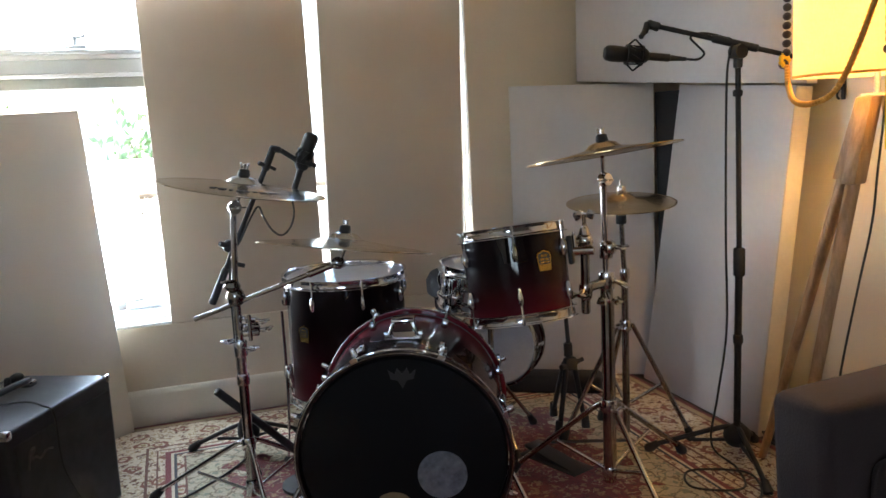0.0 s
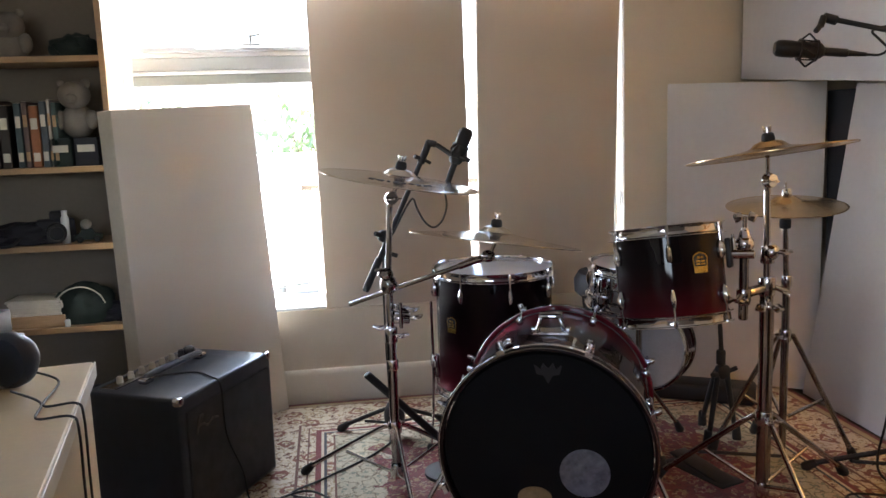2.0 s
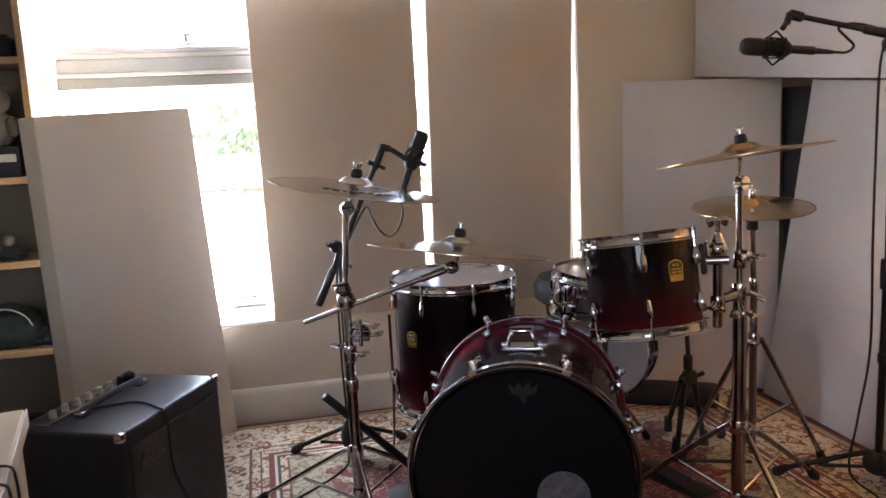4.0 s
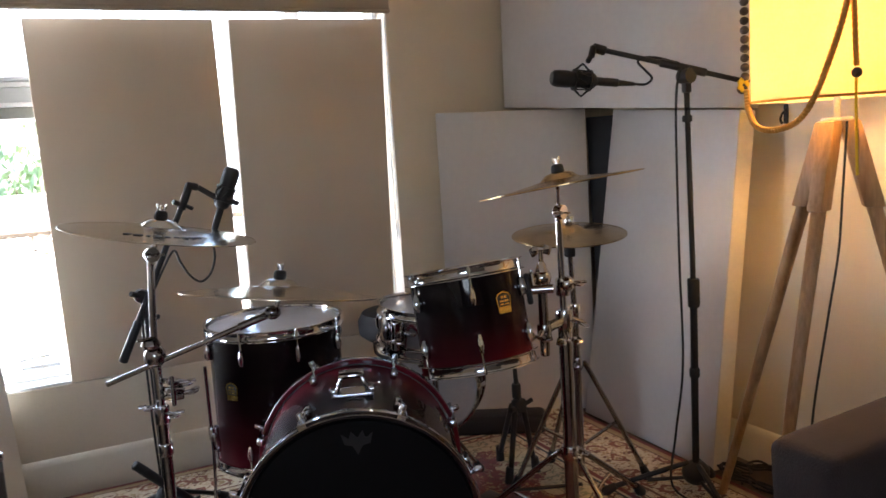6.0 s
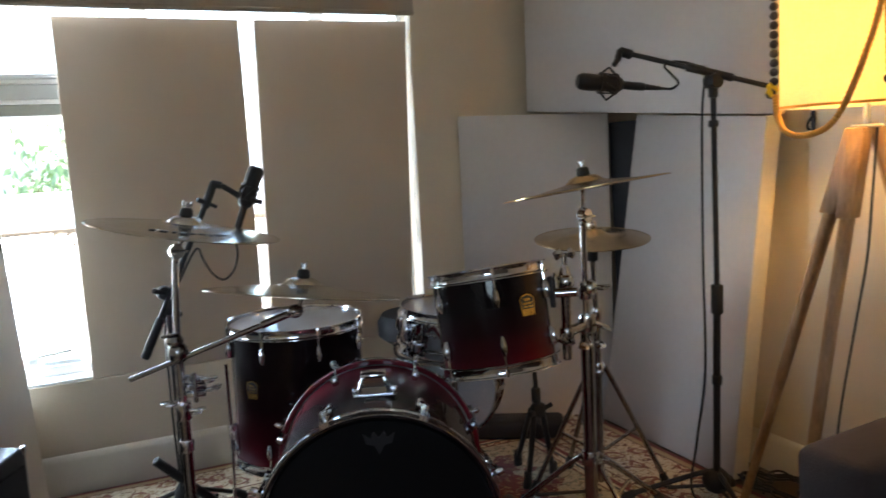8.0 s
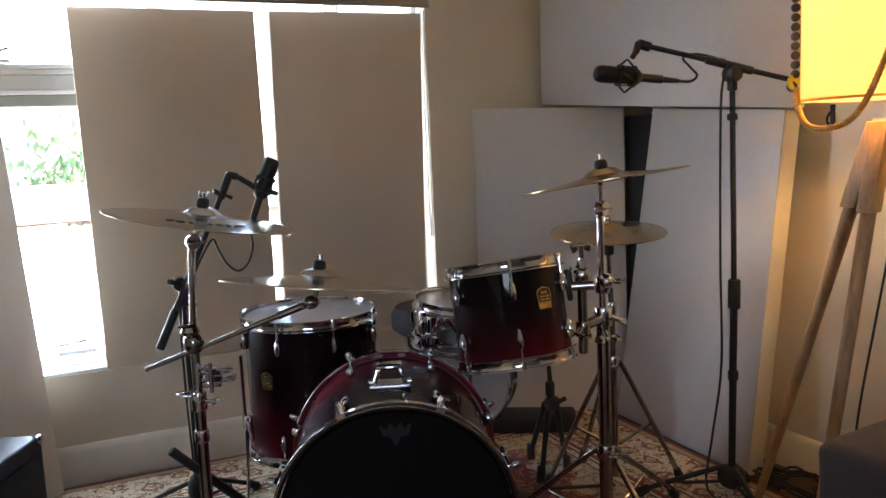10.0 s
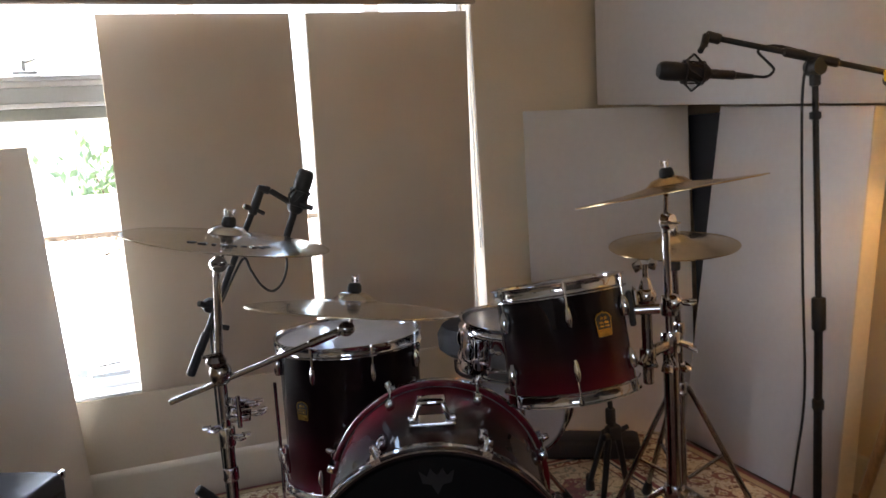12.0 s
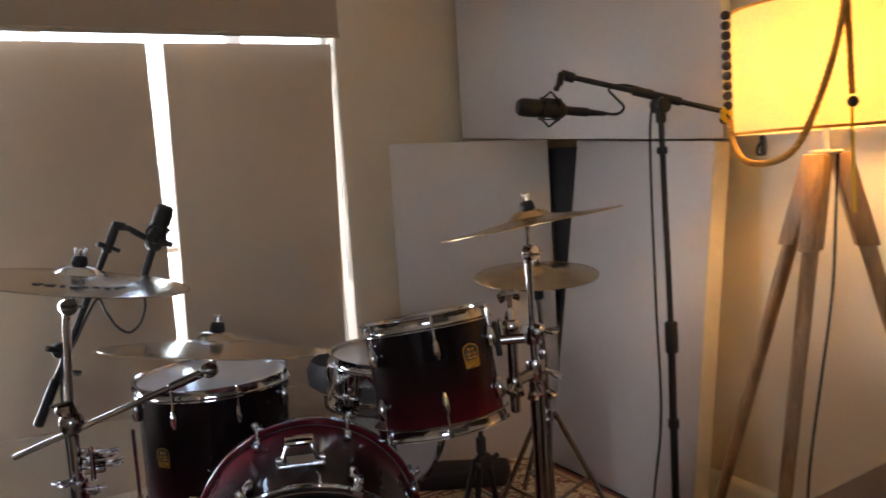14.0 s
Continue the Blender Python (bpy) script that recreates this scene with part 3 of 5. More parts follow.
def badge(parent, r, z, angle, size):
    """A shield-shaped metal badge with dark blanked-out print."""
    m = Matrix.Rotation(radians(angle), 4, "Z") @ Matrix.Translation((0, -r - 0.001, z)) @ Matrix.Rotation(radians(90), 4, "X")
    s = size
    out = [(-0.42 * s, -0.6 * s), (0.42 * s, -0.6 * s), (0.5 * s, 0.3 * s), (0.38 * s, 0.5 * s), (0, 0.62 * s), (-0.38 * s, 0.5 * s), (-0.5 * s, 0.3 * s)]
    bd = part("badge", slab(BM(), out, 0, 0.0025, m), GOLD, parent, "gold shield badge with dark blank print")
    b = BM()
    slab(b, [(-0.37 * s, -0.22 * s), (0.37 * s, -0.22 * s), (0.43 * s, 0.28 * s), (0.32 * s, 0.44 * s), (0, 0.54 * s), (-0.32 * s, 0.44 * s), (-0.43 * s, 0.28 * s)], 0.0025, 0.0032, m)
    ink = part("print", b, MARK, bd)
    b = BM()
    for y0, y1, w in ((0.22, 0.36, 0.20), (0.02, 0.13, 0.30), (-0.14, -0.05, 0.30)):
        slab(b, [(-w * s, y0 * s), (-0.03 * s, y0 * s), (-0.03 * s, y1 * s), (-w * s, y1 * s)], 0.0032, 0.0038, m)
        slab(b, [(0.03 * s, y0 * s), (w * s, y0 * s), (w * s, y1 * s), (0.03 * s, y1 * s)], 0.0032, 0.0038, m)
    for x in (-0.2, 0.2):
        slab(b, [((x - 0.015) * s, -0.58 * s), ((x + 0.015) * s, -0.58 * s), ((x + 0.015) * s, -0.26 * s), ((x - 0.015) * s, -0.26 * s)], 0.0025, 0.0030, m)
    part("blank_line", b, GOLD, bd)


def flanged(r, z, s):
    """Profile of a pressed hoop with two turned lips and a plain wall between them."""
    return [(r + x, z + s * d) for x, d in ((0.0125, 0.0265), (0.0145, 0.0255), (0.0140, 0.0235), (0.0075, 0.0205), (0.0062, 0.018), (0.0058, 0.002), (0.0070, -0.001), (0.0125, -0.003), (0.0130, -0.0052), (0.0110, -0.006), (0.0040, -0.003), (0.0030, 0.001))]


def drum_body(t, r, h, shell, lugs, turn=0.0, top=HEAD, long_rods=True, bottom=HEAD):
    """Shell, skins, hoops, lugs and rods of a drum that stands on z = 0."""
    b = BM()
    lathe(b, [(r - 0.006, 0.012), (r, 0.012), (r, h - 0.012), (r - 0.006, h - 0.012)], 64, None, True)
    part("shell", b, shell, t)
    part("top_skin", lathe(BM(), [(0, h - 0.004), (r - 0.012, h - 0.004), (r - 0.002, h - 0.006), (r + 0.002, h - 0.014), (r - 0.004, h - 0.014), (0, h - 0.006)], 48), top, t)
    part("bottom_skin", lathe(BM(), [(0, 0.006), (r, 0.006), (r, 0.012), (0, 0.010)], 48), bottom, t)
    part("top_hoop", lathe(BM(), [(r + 0.003, h - z) for z in (0.024,)] + flanged(r, h, -1), 64, None, True), CHROME, t)
    part("bottom_hoop", lathe(BM(), [(r + 0.003, z) for z in (0.024,)] + flanged(r, 0, 1), 64, None, True), CHROME, t)
    for i in range(lugs):
        a = radians(turn + 360 * i / lugs)
        for low in (True, False):
            z = 0.072 if low else h - 0.072
            m = Matrix.Rotation(a, 4, "Z") @ Matrix.Translation((0, -r - 0.008, z))
            place("lug", LUG, t, m)
            flip = Matrix.Rotation(math.pi, 4, "X") if low else I
            place("tension_rod", ROD, t, m @ Matrix.Translation((0, -0.002, 0)) @ flip @ Matrix.Translation((0, 0, 0.012)))


BLACK, DEEP, CHERRY = (0.006, 0.002, 0.003), (0.035, 0.003, 0.006), (0.19, 0.008, 0.02)

# kick drum: local y runs from the front skin to the back
kick = thing("kick_drum", pose(0.789, 2.567, 0.0, 0, 0, -20.5), "cherry red kick drum with a plain black front skin", "drum")
KR, KL, KZ = 0.274, 0.51, 0.296
km = Matrix.Translation((0, 0, KZ)) @ Matrix.Rotation(radians(-90), 4, "X")
part("shell", lathe(BM(), [(KR - 0.008, 0.03), (KR, 0.03), (KR, KL - 0.03), (KR - 0.008, KL - 0.03)], 96, None, True), fade_lacquer("kick_fade", 2, [(0.03, DEEP), (0.16, BLACK), (0.28, DEEP), (KL - 0.02, CHERRY)]), kick, m=km)
part("front_skin", lathe(BM(), [(0, 0.008), (KR - 0.004, 0.008), (KR + 0.002, 0.014), (KR + 0.002, 0.03), (KR - 0.002, 0.03), (0, 0.012)], 72), BLACKHEAD, kick, "plain black drum skin", km)
part("back_skin", lathe(BM(), [(0, KL - 0.01), (KR + 0.001, KL - 0.01), (KR + 0.001, KL - 0.03), (0, KL - 0.014)], 72), HEAD, kick, m=km)
for z0, nm in ((0.0, "front_hoop"), (KL - 0.04, "back_hoop")):
    h = part(nm, lathe(BM(), [(KR + 0.004, z0 + 0.003), (KR + 0.006, z0), (KR + 0.016, z0), (KR + 0.018, z0 + 0.003), (KR + 0.018, z0 + 0.037), (KR + 0.016, z0 + 0.04), (KR + 0.006, z0 + 0.04)], 96, None, True), HOOP if z0 else DARKHOOP, kick, "glossy cherry hoop with a silver inlay" if z0 else "glossy dark hoop", km)
    part("inlay", lathe(BM(), [(KR + 0.0178, z0 + 0.013), (KR + 0.0188, z0 + 0.013), (KR + 0.0188, z0 + 0.027), (KR + 0.0178, z0 + 0.027)], 96, None, True), CHROME, h)
part("skin_ring", lathe(BM(), [(KR + 0.0125, -0.0015), (KR + 0.0150, -0.0015), (KR + 0.0155, 0.002), (KR + 0.0120, 0.002)], 96, None, True), STEEL, kick, m=km)
cb = BM()
slab(cb, [(-0.010, -0.006), (0.010, -0.006), (0.012, 0.03), (0.006, 0.042), (-0.006, 0.042), (-0.012, 0.03)], 0, 0.011)
lathe(cb, [(0, 0), (0.008, 0), (0.010, 0.01), (0.007, 0.02), (0, 0.022)], 10, pose(0, 0.030, 0.008))
CLAW = mesh_of(cb, CHROME)
lb = BM()
box(lb, 0.022, 0.05, 0.026, None, 0.008)
rod(lb, (0, 0.02, 0.02), (0, 0.085, 0.024), 0.004)
KLUG = mesh_of(lb, CHROME)
for i in range(8):
    a = radians(22.5 + 45 * i)
    turn = Matrix.Rotation(a, 4, "Z")
    place("claw", CLAW, kick, km @ turn @ Matrix.Translation((0, KR + 0.021, 0)) @ Matrix(((1, 0, 0, 0), (0, 0, 1, -0.004), (0, 1, 0, -0.004), (0, 0, 0, 1))))
    place("claw", CLAW, kick, km @ turn @ Matrix.Translation((0, KR + 0.021, KL)) @ Matrix(((1, 0, 0, 0), (0, 0, 1, -0.004), (0, -1, 0, 0.004), (0, 0, 0, 1))))
    place("lug", KLUG, kick, km @ turn @ Matrix.Translation((0, KR, 0.12)) @ Matrix(((1, 0, 0, 0), (0, 0, 1, 0), (0, -1, 0, 0), (0, 0, 0, 1))))
    place("lug", KLUG, kick, km @ turn @ Matrix.Translation((0, KR, KL - 0.12)) @ Matrix(((1, 0, 0, 0), (0, 0, 1, 0), (0, 1, 0, 0), (0, 0, 0, 1))))
b = BM()
box(b, 0.105, 0.07, 0.008, pose(0, 0.21, KZ + KR), 0.003)
for s in (-1, 1):
    skewed(b, [(s * 0.046, 0.185, KZ + KR + 0.008), (s * 0.034, 0.185, KZ + KR + 0.008), (s * 0.020, 0.19, KZ + KR + 0.05), (s * 0.030, 0.19, KZ + KR + 0.05)], 0.05, (0, 1, 0), 0.003)
box(b, 0.066, 0.05, 0.012, pose(0, 0.215, KZ + KR + 0.044), 0.005)
rod(b, (-0.055, 0.2, KZ + KR + 0.012), (-0.035, 0.2, KZ + KR + 0.012), 0.009)
rod(b, (0.055, 0.2, KZ + KR + 0.012), (0.035, 0.2, KZ + KR + 0.012), 0.009)
part("tom_mount", b, CHROME, kick, "chrome bracket for a tom holder")
b = BM()
slab(b, [(-0.030, -0.004), (-0.037, 0.022), (-0.020, 0.009), (-0.013, 0.026), (0, 0.011), (0.013, 0.026), (0.020, 0.009), (0.037, 0.022), (0.030, -0.004), (0.012, -0.008), (0, -0.030), (-0.012, -0.008)], 0, 0.001, Matrix(((1, 0, 0, 0.008), (0, 0, -1, 0.0075), (0, 1, 0, KZ + 0.220), (0, 0, 0, 1))))
part("print", b, GREYMARK, kick, "faint grey crown-shaped print")
part("sticker", lathe(BM(), [(0, 0.005), (0.064, 0.005), (0.066, 0.0075), (0, 0.0075)], 40, Matrix.Translation((0.100, 0, KZ - 0.050)) @ Matrix.Rotation(radians(-90), 4, "X")), FOIL, kick, "round silver foil patch")
part("sticker", lathe(BM(), [(0, 0.005), (0.038, 0.005), (0.038, 0.0075), (0, 0.0075)], 32, Matrix.Translation((-0.032, 0, KZ - 0.125)) @ Matrix.Rotation(radians(-90), 4, "X") @ Matrix.Diagonal((1.2, 0.8, 1, 1))), CORK, kick, "tan oval patch")
for s in (-1, 1):
    b = BM()
    rod(b, (s * 0.262, 0.12, 0.25), (s * 0.40, -0.04, 0.012), 0.0065)
    rod(b, (s * 0.25, 0.13, 0.28), (s * 0.275, 0.105, 0.235), 0.016)
    ball(b, (s * 0.402, -0.042, 0.012), 0.012)
    part("spur", b, CHROME, kick)

# floor tom
FT = pose(0.828, 3.392, 0.222, 0, 0, 0)
ftom = thing("floor_tom", FT, "black to cherry fade floor tom on three legs", "drum")
drum_body(ftom, 0.206, 0.440, fade_lacquer("floor_tom_fade", 2, [(0.0, (0.12, 0.005, 0.013)), (0.10, (0.05, 0.003, 0.008)), (0.20, (0.015, 0.002, 0.004)), (0.30, BLACK), (0.42, BLACK)]), 8, 3)
badge(ftom, 0.206, 0.262, -56, 0.046)
for a in (-84, 36, 156):
    b = BM()
    m = Matrix.Rotation(radians(a), 4, "Z")
    p = [m @ Vector(v) for v in ((0, -0.232, 0.33), (0, -0.232, 0.05), (0, -0.24, -0.10), (0, -0.252, -0.215))]
    tube(b, p, 0.005, 8, 4)
    part("leg", b, CHROME, ftom)
    b = BM()
    box(b, 0.03, 0.03, 0.05, m @ Matrix.Translation((0, -0.225, 0.09)), 0.008)
    rod(b, m @ Vector((0, -0.225, 0.115)), m @ Vector((0.045, -0.235, 0.115)), 0.006)
    box(b, 0.014, 0.006, 0.026, m @ Matrix.Translation((0.047, -0.235, 0.102)), 0.003)
    part("leg_bracket", b, CHROME, ftom)
    b = BM()
    ball(b, p[-1] + Vector((0, 0, 0.010)), 0.014)
    part("rubber_foot", b, RUBBER, ftom)

# rack tom, tilted away to the back
up = Vector((-0.034, 0.173, 1)).normalized()
fwd = Vector((0.40, 0.916, 0))
fwd = (fwd - up * fwd.dot(up)).normalized()
side = fwd.cross(up)
TM = Matrix((side, fwd, up)).transposed().to_4x4()
TM = Matrix.Translation(Vector((1.221, 2.778, 0.713)) - up * 0.1335) @ TM
tom = thing("rack_tom", TM, "black to cherry fade rack tom tilted on a stand arm", "drum")
drum_body(tom, 0.151, 0.267, fade_lacquer("rack_tom_fade", 2, [(0.0, (0.12, 0.005, 0.013)), (0.05, (0.06, 0.003, 0.008)), (0.11, (0.02, 0.002, 0.004)), (0.17, BLACK), (0.27, BLACK)]), 6, 2)
badge(tom, 0.151, 0.165, 33, 0.047)
b = BM()
mm = Matrix.Rotation(radians(82), 4, "Z")
box(b, 0.05, 0.016, 0.085, mm @ Matrix.Translation((0, -0.166, 0.14)), 0.006)
part("mount_plate", b, BLACKMETAL, tom)
b = BM()
rod(b, mm @ Vector((0, -0.16, 0.178)), mm @ Vector((0, -0.235, 0.172)), 0.013)
rod(b, mm @ Vector((0.0, -0.18, 0.178)), mm @ Vector((0.01, -0.18, 0.225)), 0.006)
box(b, 0.03, 0.008, 0.012, mm @ Matrix.Translation((0.01, -0.18, 0.222)), 0.004)
part("mount_arm", b, CHROME, tom)


# ---- cymbals ----
def cymbal(name, centre, r, normal, material, label, marks=0, bell=0.055, turn=0.0, bow=-0.0185, group="crash and ride cymbals"):
    n = Vector(normal).normalized()
    ex = (Vector((1, 0, 0)) - n * n.x).normalized()
    m = Matrix.Translation(centre) @ Matrix((ex, n.cross(ex), n)).transposed().to_4x4() @ Matrix.Rotation(radians(turn), 4, "Z")
    t = thing(name, m, label, "cymbal", group)
    prof = [(0.006, 0.030), (0.020, 0.029), (0.038, 0.023), (bell - 0.006, 0.013), (bell, 0.009), (bell + 0.02, 0.006), (r * 0.6, bow * 0.2), (r * 0.85, bow * 0.65), (r - 0.002, bow), (r, bow - 0.001)]
    b = BM()
    grooves = []
    for (r0, z0), (r1, z1) in zip(prof, prof[1:]):
        k = 1 if r1 < bell + 0.001 else 9
        for i in range(k):
            u = i / k
            grooves.append((r0 + (r1 - r0) * u, z0 + (z1 - z0) * u + (0.0005 if (i % 2 and k > 1) else 0)))
    grooves.append(prof[-1])
    under = [(rr, z - 0.0018) for rr, z in reversed(grooves[::3])]
    lathe(b, grooves + [(r, bow - 0.0025)] + under, 72, None, True)
    part("disc", b, material, t)
    if marks:
        b = BM()
        rnd = random.Random(marks)
        a = 232.0
        while a < 300:
            w = rnd.uniform(3, 7)
            h = rnd.uniform(0.012, 0.022)
            a0, a1 = radians(a), radians(a + w)
            rr = r * 0.60
            zz = bow * 0.2 + 0.0012
            slab(b, [(rr * math.cos(a0), rr * math.sin(a0)), (rr * math.cos(a1), rr * math.sin(a1)), ((rr + h) * math.cos(a1), (rr + h) * math.sin(a1)), ((rr + h) * math.cos(a0), (rr + h) * math.sin(a0))], zz - 0.004, zz, None)
            a += w + rnd.uniform(2, 4)
        part("print", b, MARK, t, "blurred dark printed bars")
    b = BM()
    lathe(b, [(0, 0.028), (0.017, 0.028), (0.018, 0.032), (0.016, 0.046), (0.012, 0.05), (0, 0.05)], 16)
    part("felt", b, RUBBER, t, "black felt washer")
    b = BM()
    rod(b, (0, 0, 0.046), (0, 0, 0.066), 0.005)
    for s in (-1, 1):
        box(b, 0.007, 0.004, 0.018, Matrix.Translation((s * 0.008, 0, 0.052)) @ Matrix.Rotation(radians(s * 14), 4, "Y"), 0.0018)
    part("wing_nut", b, CHROME, t)
    return t


cymbal("ride_cymbal", (0.4845, 3.13, 1.005), 0.252, (0.172, -0.04, 1), BRIGHT, "shiny brass cymbal with dark print on the stand with two cymbals", 5, bow=-0.010)
cymbal("crash_cymbal", (0.752, 2.973, 0.827), 0.262, (0.157, 0.09, 1), BRIGHT, "thin shiny brass cymbal above the floor tom", 0, turn=40, bow=-0.015)
cymbal("crash_cymbal", (1.459, 2.673, 1.060), 0.223, (-0.08, 0.136, 1), BRONZE, "dull bronze crash cymbal tilted over the hi-hat", 0, turn=10, bow=-0.006)


# ---- stands ----
def wing(b, p, d, s=1.0):
    """A wing nut on a short screw from p along d."""
    d = Vector(d).normalized()
    m, _ = along(p, Vector(p) + d)
    rod(b, p, Vector(p) + d * 0.028 * s, 0.006 * s)
    for k in (-1, 1):
        box(b, 0.022 * s, 0.006 * s, 0.022 * s, m @ Matrix.Translation((k * 0.013 * s, 0, 0.016 * s)) @ Matrix.Rotation(radians(k * 25), 4, "Y"), 0.004 * s)


def tripod(t, base, collar, feet, r, material, flat=True, foot_label=""):
    """Legs from a collar on the pole to the feet, each with a brace and a rubber foot. base: the pole's low end, with the braces."""
    for f in feet:
        f, c, k = Vector(f), Vector(collar), Vector(base)
        out = Vector((f.x - c.x, f.y - c.y, 0)).normalized()
        b = BM()
        top = c + out * 0.02
        knee = top + (f - top) * 0.12 + Vector((0, 0, 0.012))
        tube(b, [top, knee, f + Vector((0, 0, 0.02))], r, 10, 5)
        part("leg", b, material, t)
        b = BM()
        mid = top + (f - top) * 0.5
        rod(b, mid, k + out * 0.016, r * 0.7)
        part("brace", b, material, t)
        b = BM()
        m, _ = along(f + Vector((0, 0, 0.02)) - (f - top).normalized() * 0.035, f + Vector((0, 0, 0.012)))
        lathe(b, [(0, 0), (r + 0.003, 0), (r + 0.009, 0.04), (r + 0.005, 0.05), (0, 0.05)], 12, m)
        part("rubber_foot", b, RUBBER, t)


def sleeve(b, x, y, z, r, h):
    lathe(b, [(0, z), (r, z), (r + 0.002, z + 0.004), (r + 0.002, z + h - 0.004), (r, z + h), (0, z + h)], 18, Matrix.Translation((x, y, 0)))


# cymbal stand with two cymbals
st = thing("cymbal_stand", pose(0.432, 3.085, 0.0), "chrome cymbal stand on a tripod holding two cymbals", "cymbal stand", "chrome stands")
b = BM(); rod(b, (0, 0, 0.09), (0.0, 0, 0.52), 0.0155); part("lower_tube", b, STEEL, st)
b = BM(); rod(b, (0, 0, 0.5), (0, 0, 0.72), 0.0125); part("middle_tube", b, CHROME, st)
b = BM(); rod(b, (0, 0, 0.70), (0.016, 0, 0.95), 0.0095); part("upper_tube", b, CHROME, st)
b = BM(); sleeve(b, 0, 0, 0.49, 0.019, 0.05); part("height_clamp", b, CHROME, st)
b = BM(); wing(b, (0.015, -0.01, 0.515), (1, -0.6, 0)); part("wing_nut", b, CHROME, st)
b = BM(); sleeve(b, 0, 0, 0.40, 0.018, 0.035); part("memory_lock", b, CHROME, st)
b = BM()
for k in range(3):
    box(b, 0.05, 0.035, 0.016, pose(0.035, -0.02, 0.555 + 0.02 * k, 0, 8 * k, 14 * k - 10), 0.004)
wing(b, (0.06, -0.03, 0.57), (1, -0.3, 0.2)); wing(b, (0.05, -0.03, 0.60), (1, -0.5, 0)); wing(b, (-0.015, -0.01, 0.545), (-1, -0.4, 0))
rod(b, (0.03, -0.045, 0.545), (0.03, -0.045, 0.625), 0.006)
part("multi_clamp", b, CHROME, st, "chrome multi clamp with several wing nuts")
b = BM()
ball(b, (0.0, 0.0, 0.675), 0.028, 1, 1, 1.15)
lathe(b, [(0, 0), (0.02, 0), (0.026, 0.01), (0.02, 0.022), (0, 0.024)], 16, pose(-0.008, -0.012, 0.70))
box(b, 0.05, 0.014, 0.008, pose(-0.018, -0.012, 0.722, 0, 0, 20), 0.004)
part("boom_clamp", b, STEEL, st)
b = BM()
rod(b, (-0.125, 0.035, 0.612), (0.285, -0.09, 0.758), 0.0075)
rod(b, (0.21, -0.067, 0.731), (0.285, -0.09, 0.758), 0.0105)
part("boom_arm", b, STEEL, st)
b = BM()
ball(b, (0.30, -0.094, 0.763), 0.019, 1.2, 1, 1); rod(b, (0.305, -0.095, 0.765), (0.322, -0.1, 0.805), 0.006); wing(b, (0.29, -0.11, 0.76), (-0.4, -1, 0), 0.8)
part("boom_tilter", b, STEEL, st)
b = BM()
lathe(b, [(0, -0.012), (0.019, -0.012), (0.022, 0), (0.019, 0.012), (0, 0.012)], 18, pose(0.02, -0.004, 0.945, 90))
box(b, 0.018, 0.02, 0.05, pose(0.015, 0.0, 0.915), 0.005); rod(b, (0.02, 0, 0.95), (0.05, -0.012, 1.0), 0.0065); wing(b, (0.022, -0.016, 0.945), (0.2, -1, 0), 0.8)
part("tilter", b, CHROME, st)
tripod(st, (0, 0, 0.055), (0, 0, 0.21), ((-0.30, 0.18, 0), (0.28, 0.17, 0), (0.03, -0.33, 0)), 0.0075, CHROME)
b = BM(); sleeve(b, 0, 0, 0.19, 0.02, 0.04); part("collar", b, CHROME, st)
b = BM(); sleeve(b, 0, 0, 0.04, 0.018, 0.05); part("collar", b, CHROME, st)

# tom and crash stand
ts = thing("tom_stand", pose(1.505, 2.75, 0.0), "chrome stand holding a rack tom and a bronze crash cymbal", "cymbal stand", "chrome stands")
b = BM(); rod(b, (0, 0, 0.06), (0, 0, 0.66), 0.019); part("lower_tube", b, STEEL, ts)
b = BM(); rod(b, (0.028, 0.02, 0.06), (0.028, 0.02, 0.60), 0.008); part("side_tube", b, STEEL, ts)
b = BM(); rod(b, (0, 0, 0.64), (-0.012, -0.01, 0.98), 0.010); part("upper_tube", b, CHROME, ts)
b = BM()
sleeve(b, 0, 0, 0.64, 0.023, 0.055); part("height_clamp", b, CHROME, ts)
b = BM(); wing(b, (0.02, -0.008, 0.665), (1, -0.5, -0.5), 1.3); part("wing_nut", b, CHROME, ts)
b = BM(); sleeve(b, 0, 0, 0.735, 0.019, 0.05); part("height_clamp", b, CHROME, ts)
b = BM(); wing(b, (0.014, -0.014, 0.77), (1, -1, 0), 1.2); part("wing_nut", b, CHROME, ts)
b = BM(); ball(b, (0.006, -0.01, 0.768), 0.024); part("clamp_knob", b, CHROME, ts)
b = BM(); wing(b, (-0.01, -0.02, 0.63), (-0.3, -1, -0.6), 1.3); part("wing_nut", b, CHROME, ts)
b = BM()
rod(b, (-0.088, -0.03, 0.58), (-0.088, -0.03, 0.785), 0.0135); rod(b, (-0.09, -0.03, 0.655), (0, 0, 0.665), 0.015)
wing(b, (-0.1, -0.04, 0.655), (-1, -0.8, -0.5), 1.3); sleeve(b, -0.088, -0.03, 0.63, 0.018, 0.04)
part("tom_arm", b, STEEL, ts)
b = BM()
ball(b, (-0.088, -0.03, 0.80), 0.027); lathe(b, [(0, 0), (0.019, 0), (0.012, 0.022), (0.006, 0.03), (0.006, 0.05), (0, 0.05)], 16, pose(-0.088, -0.03, 0.818))
wing(b, (-0.088, -0.03, 0.845), (0, 0, 1), 1.2); rod(b, (-0.19, -0.02, 0.795), (-0.088, -0.03, 0.80), 0.013)
part("ball_joint", b, CHROME, ts)
b = BM()
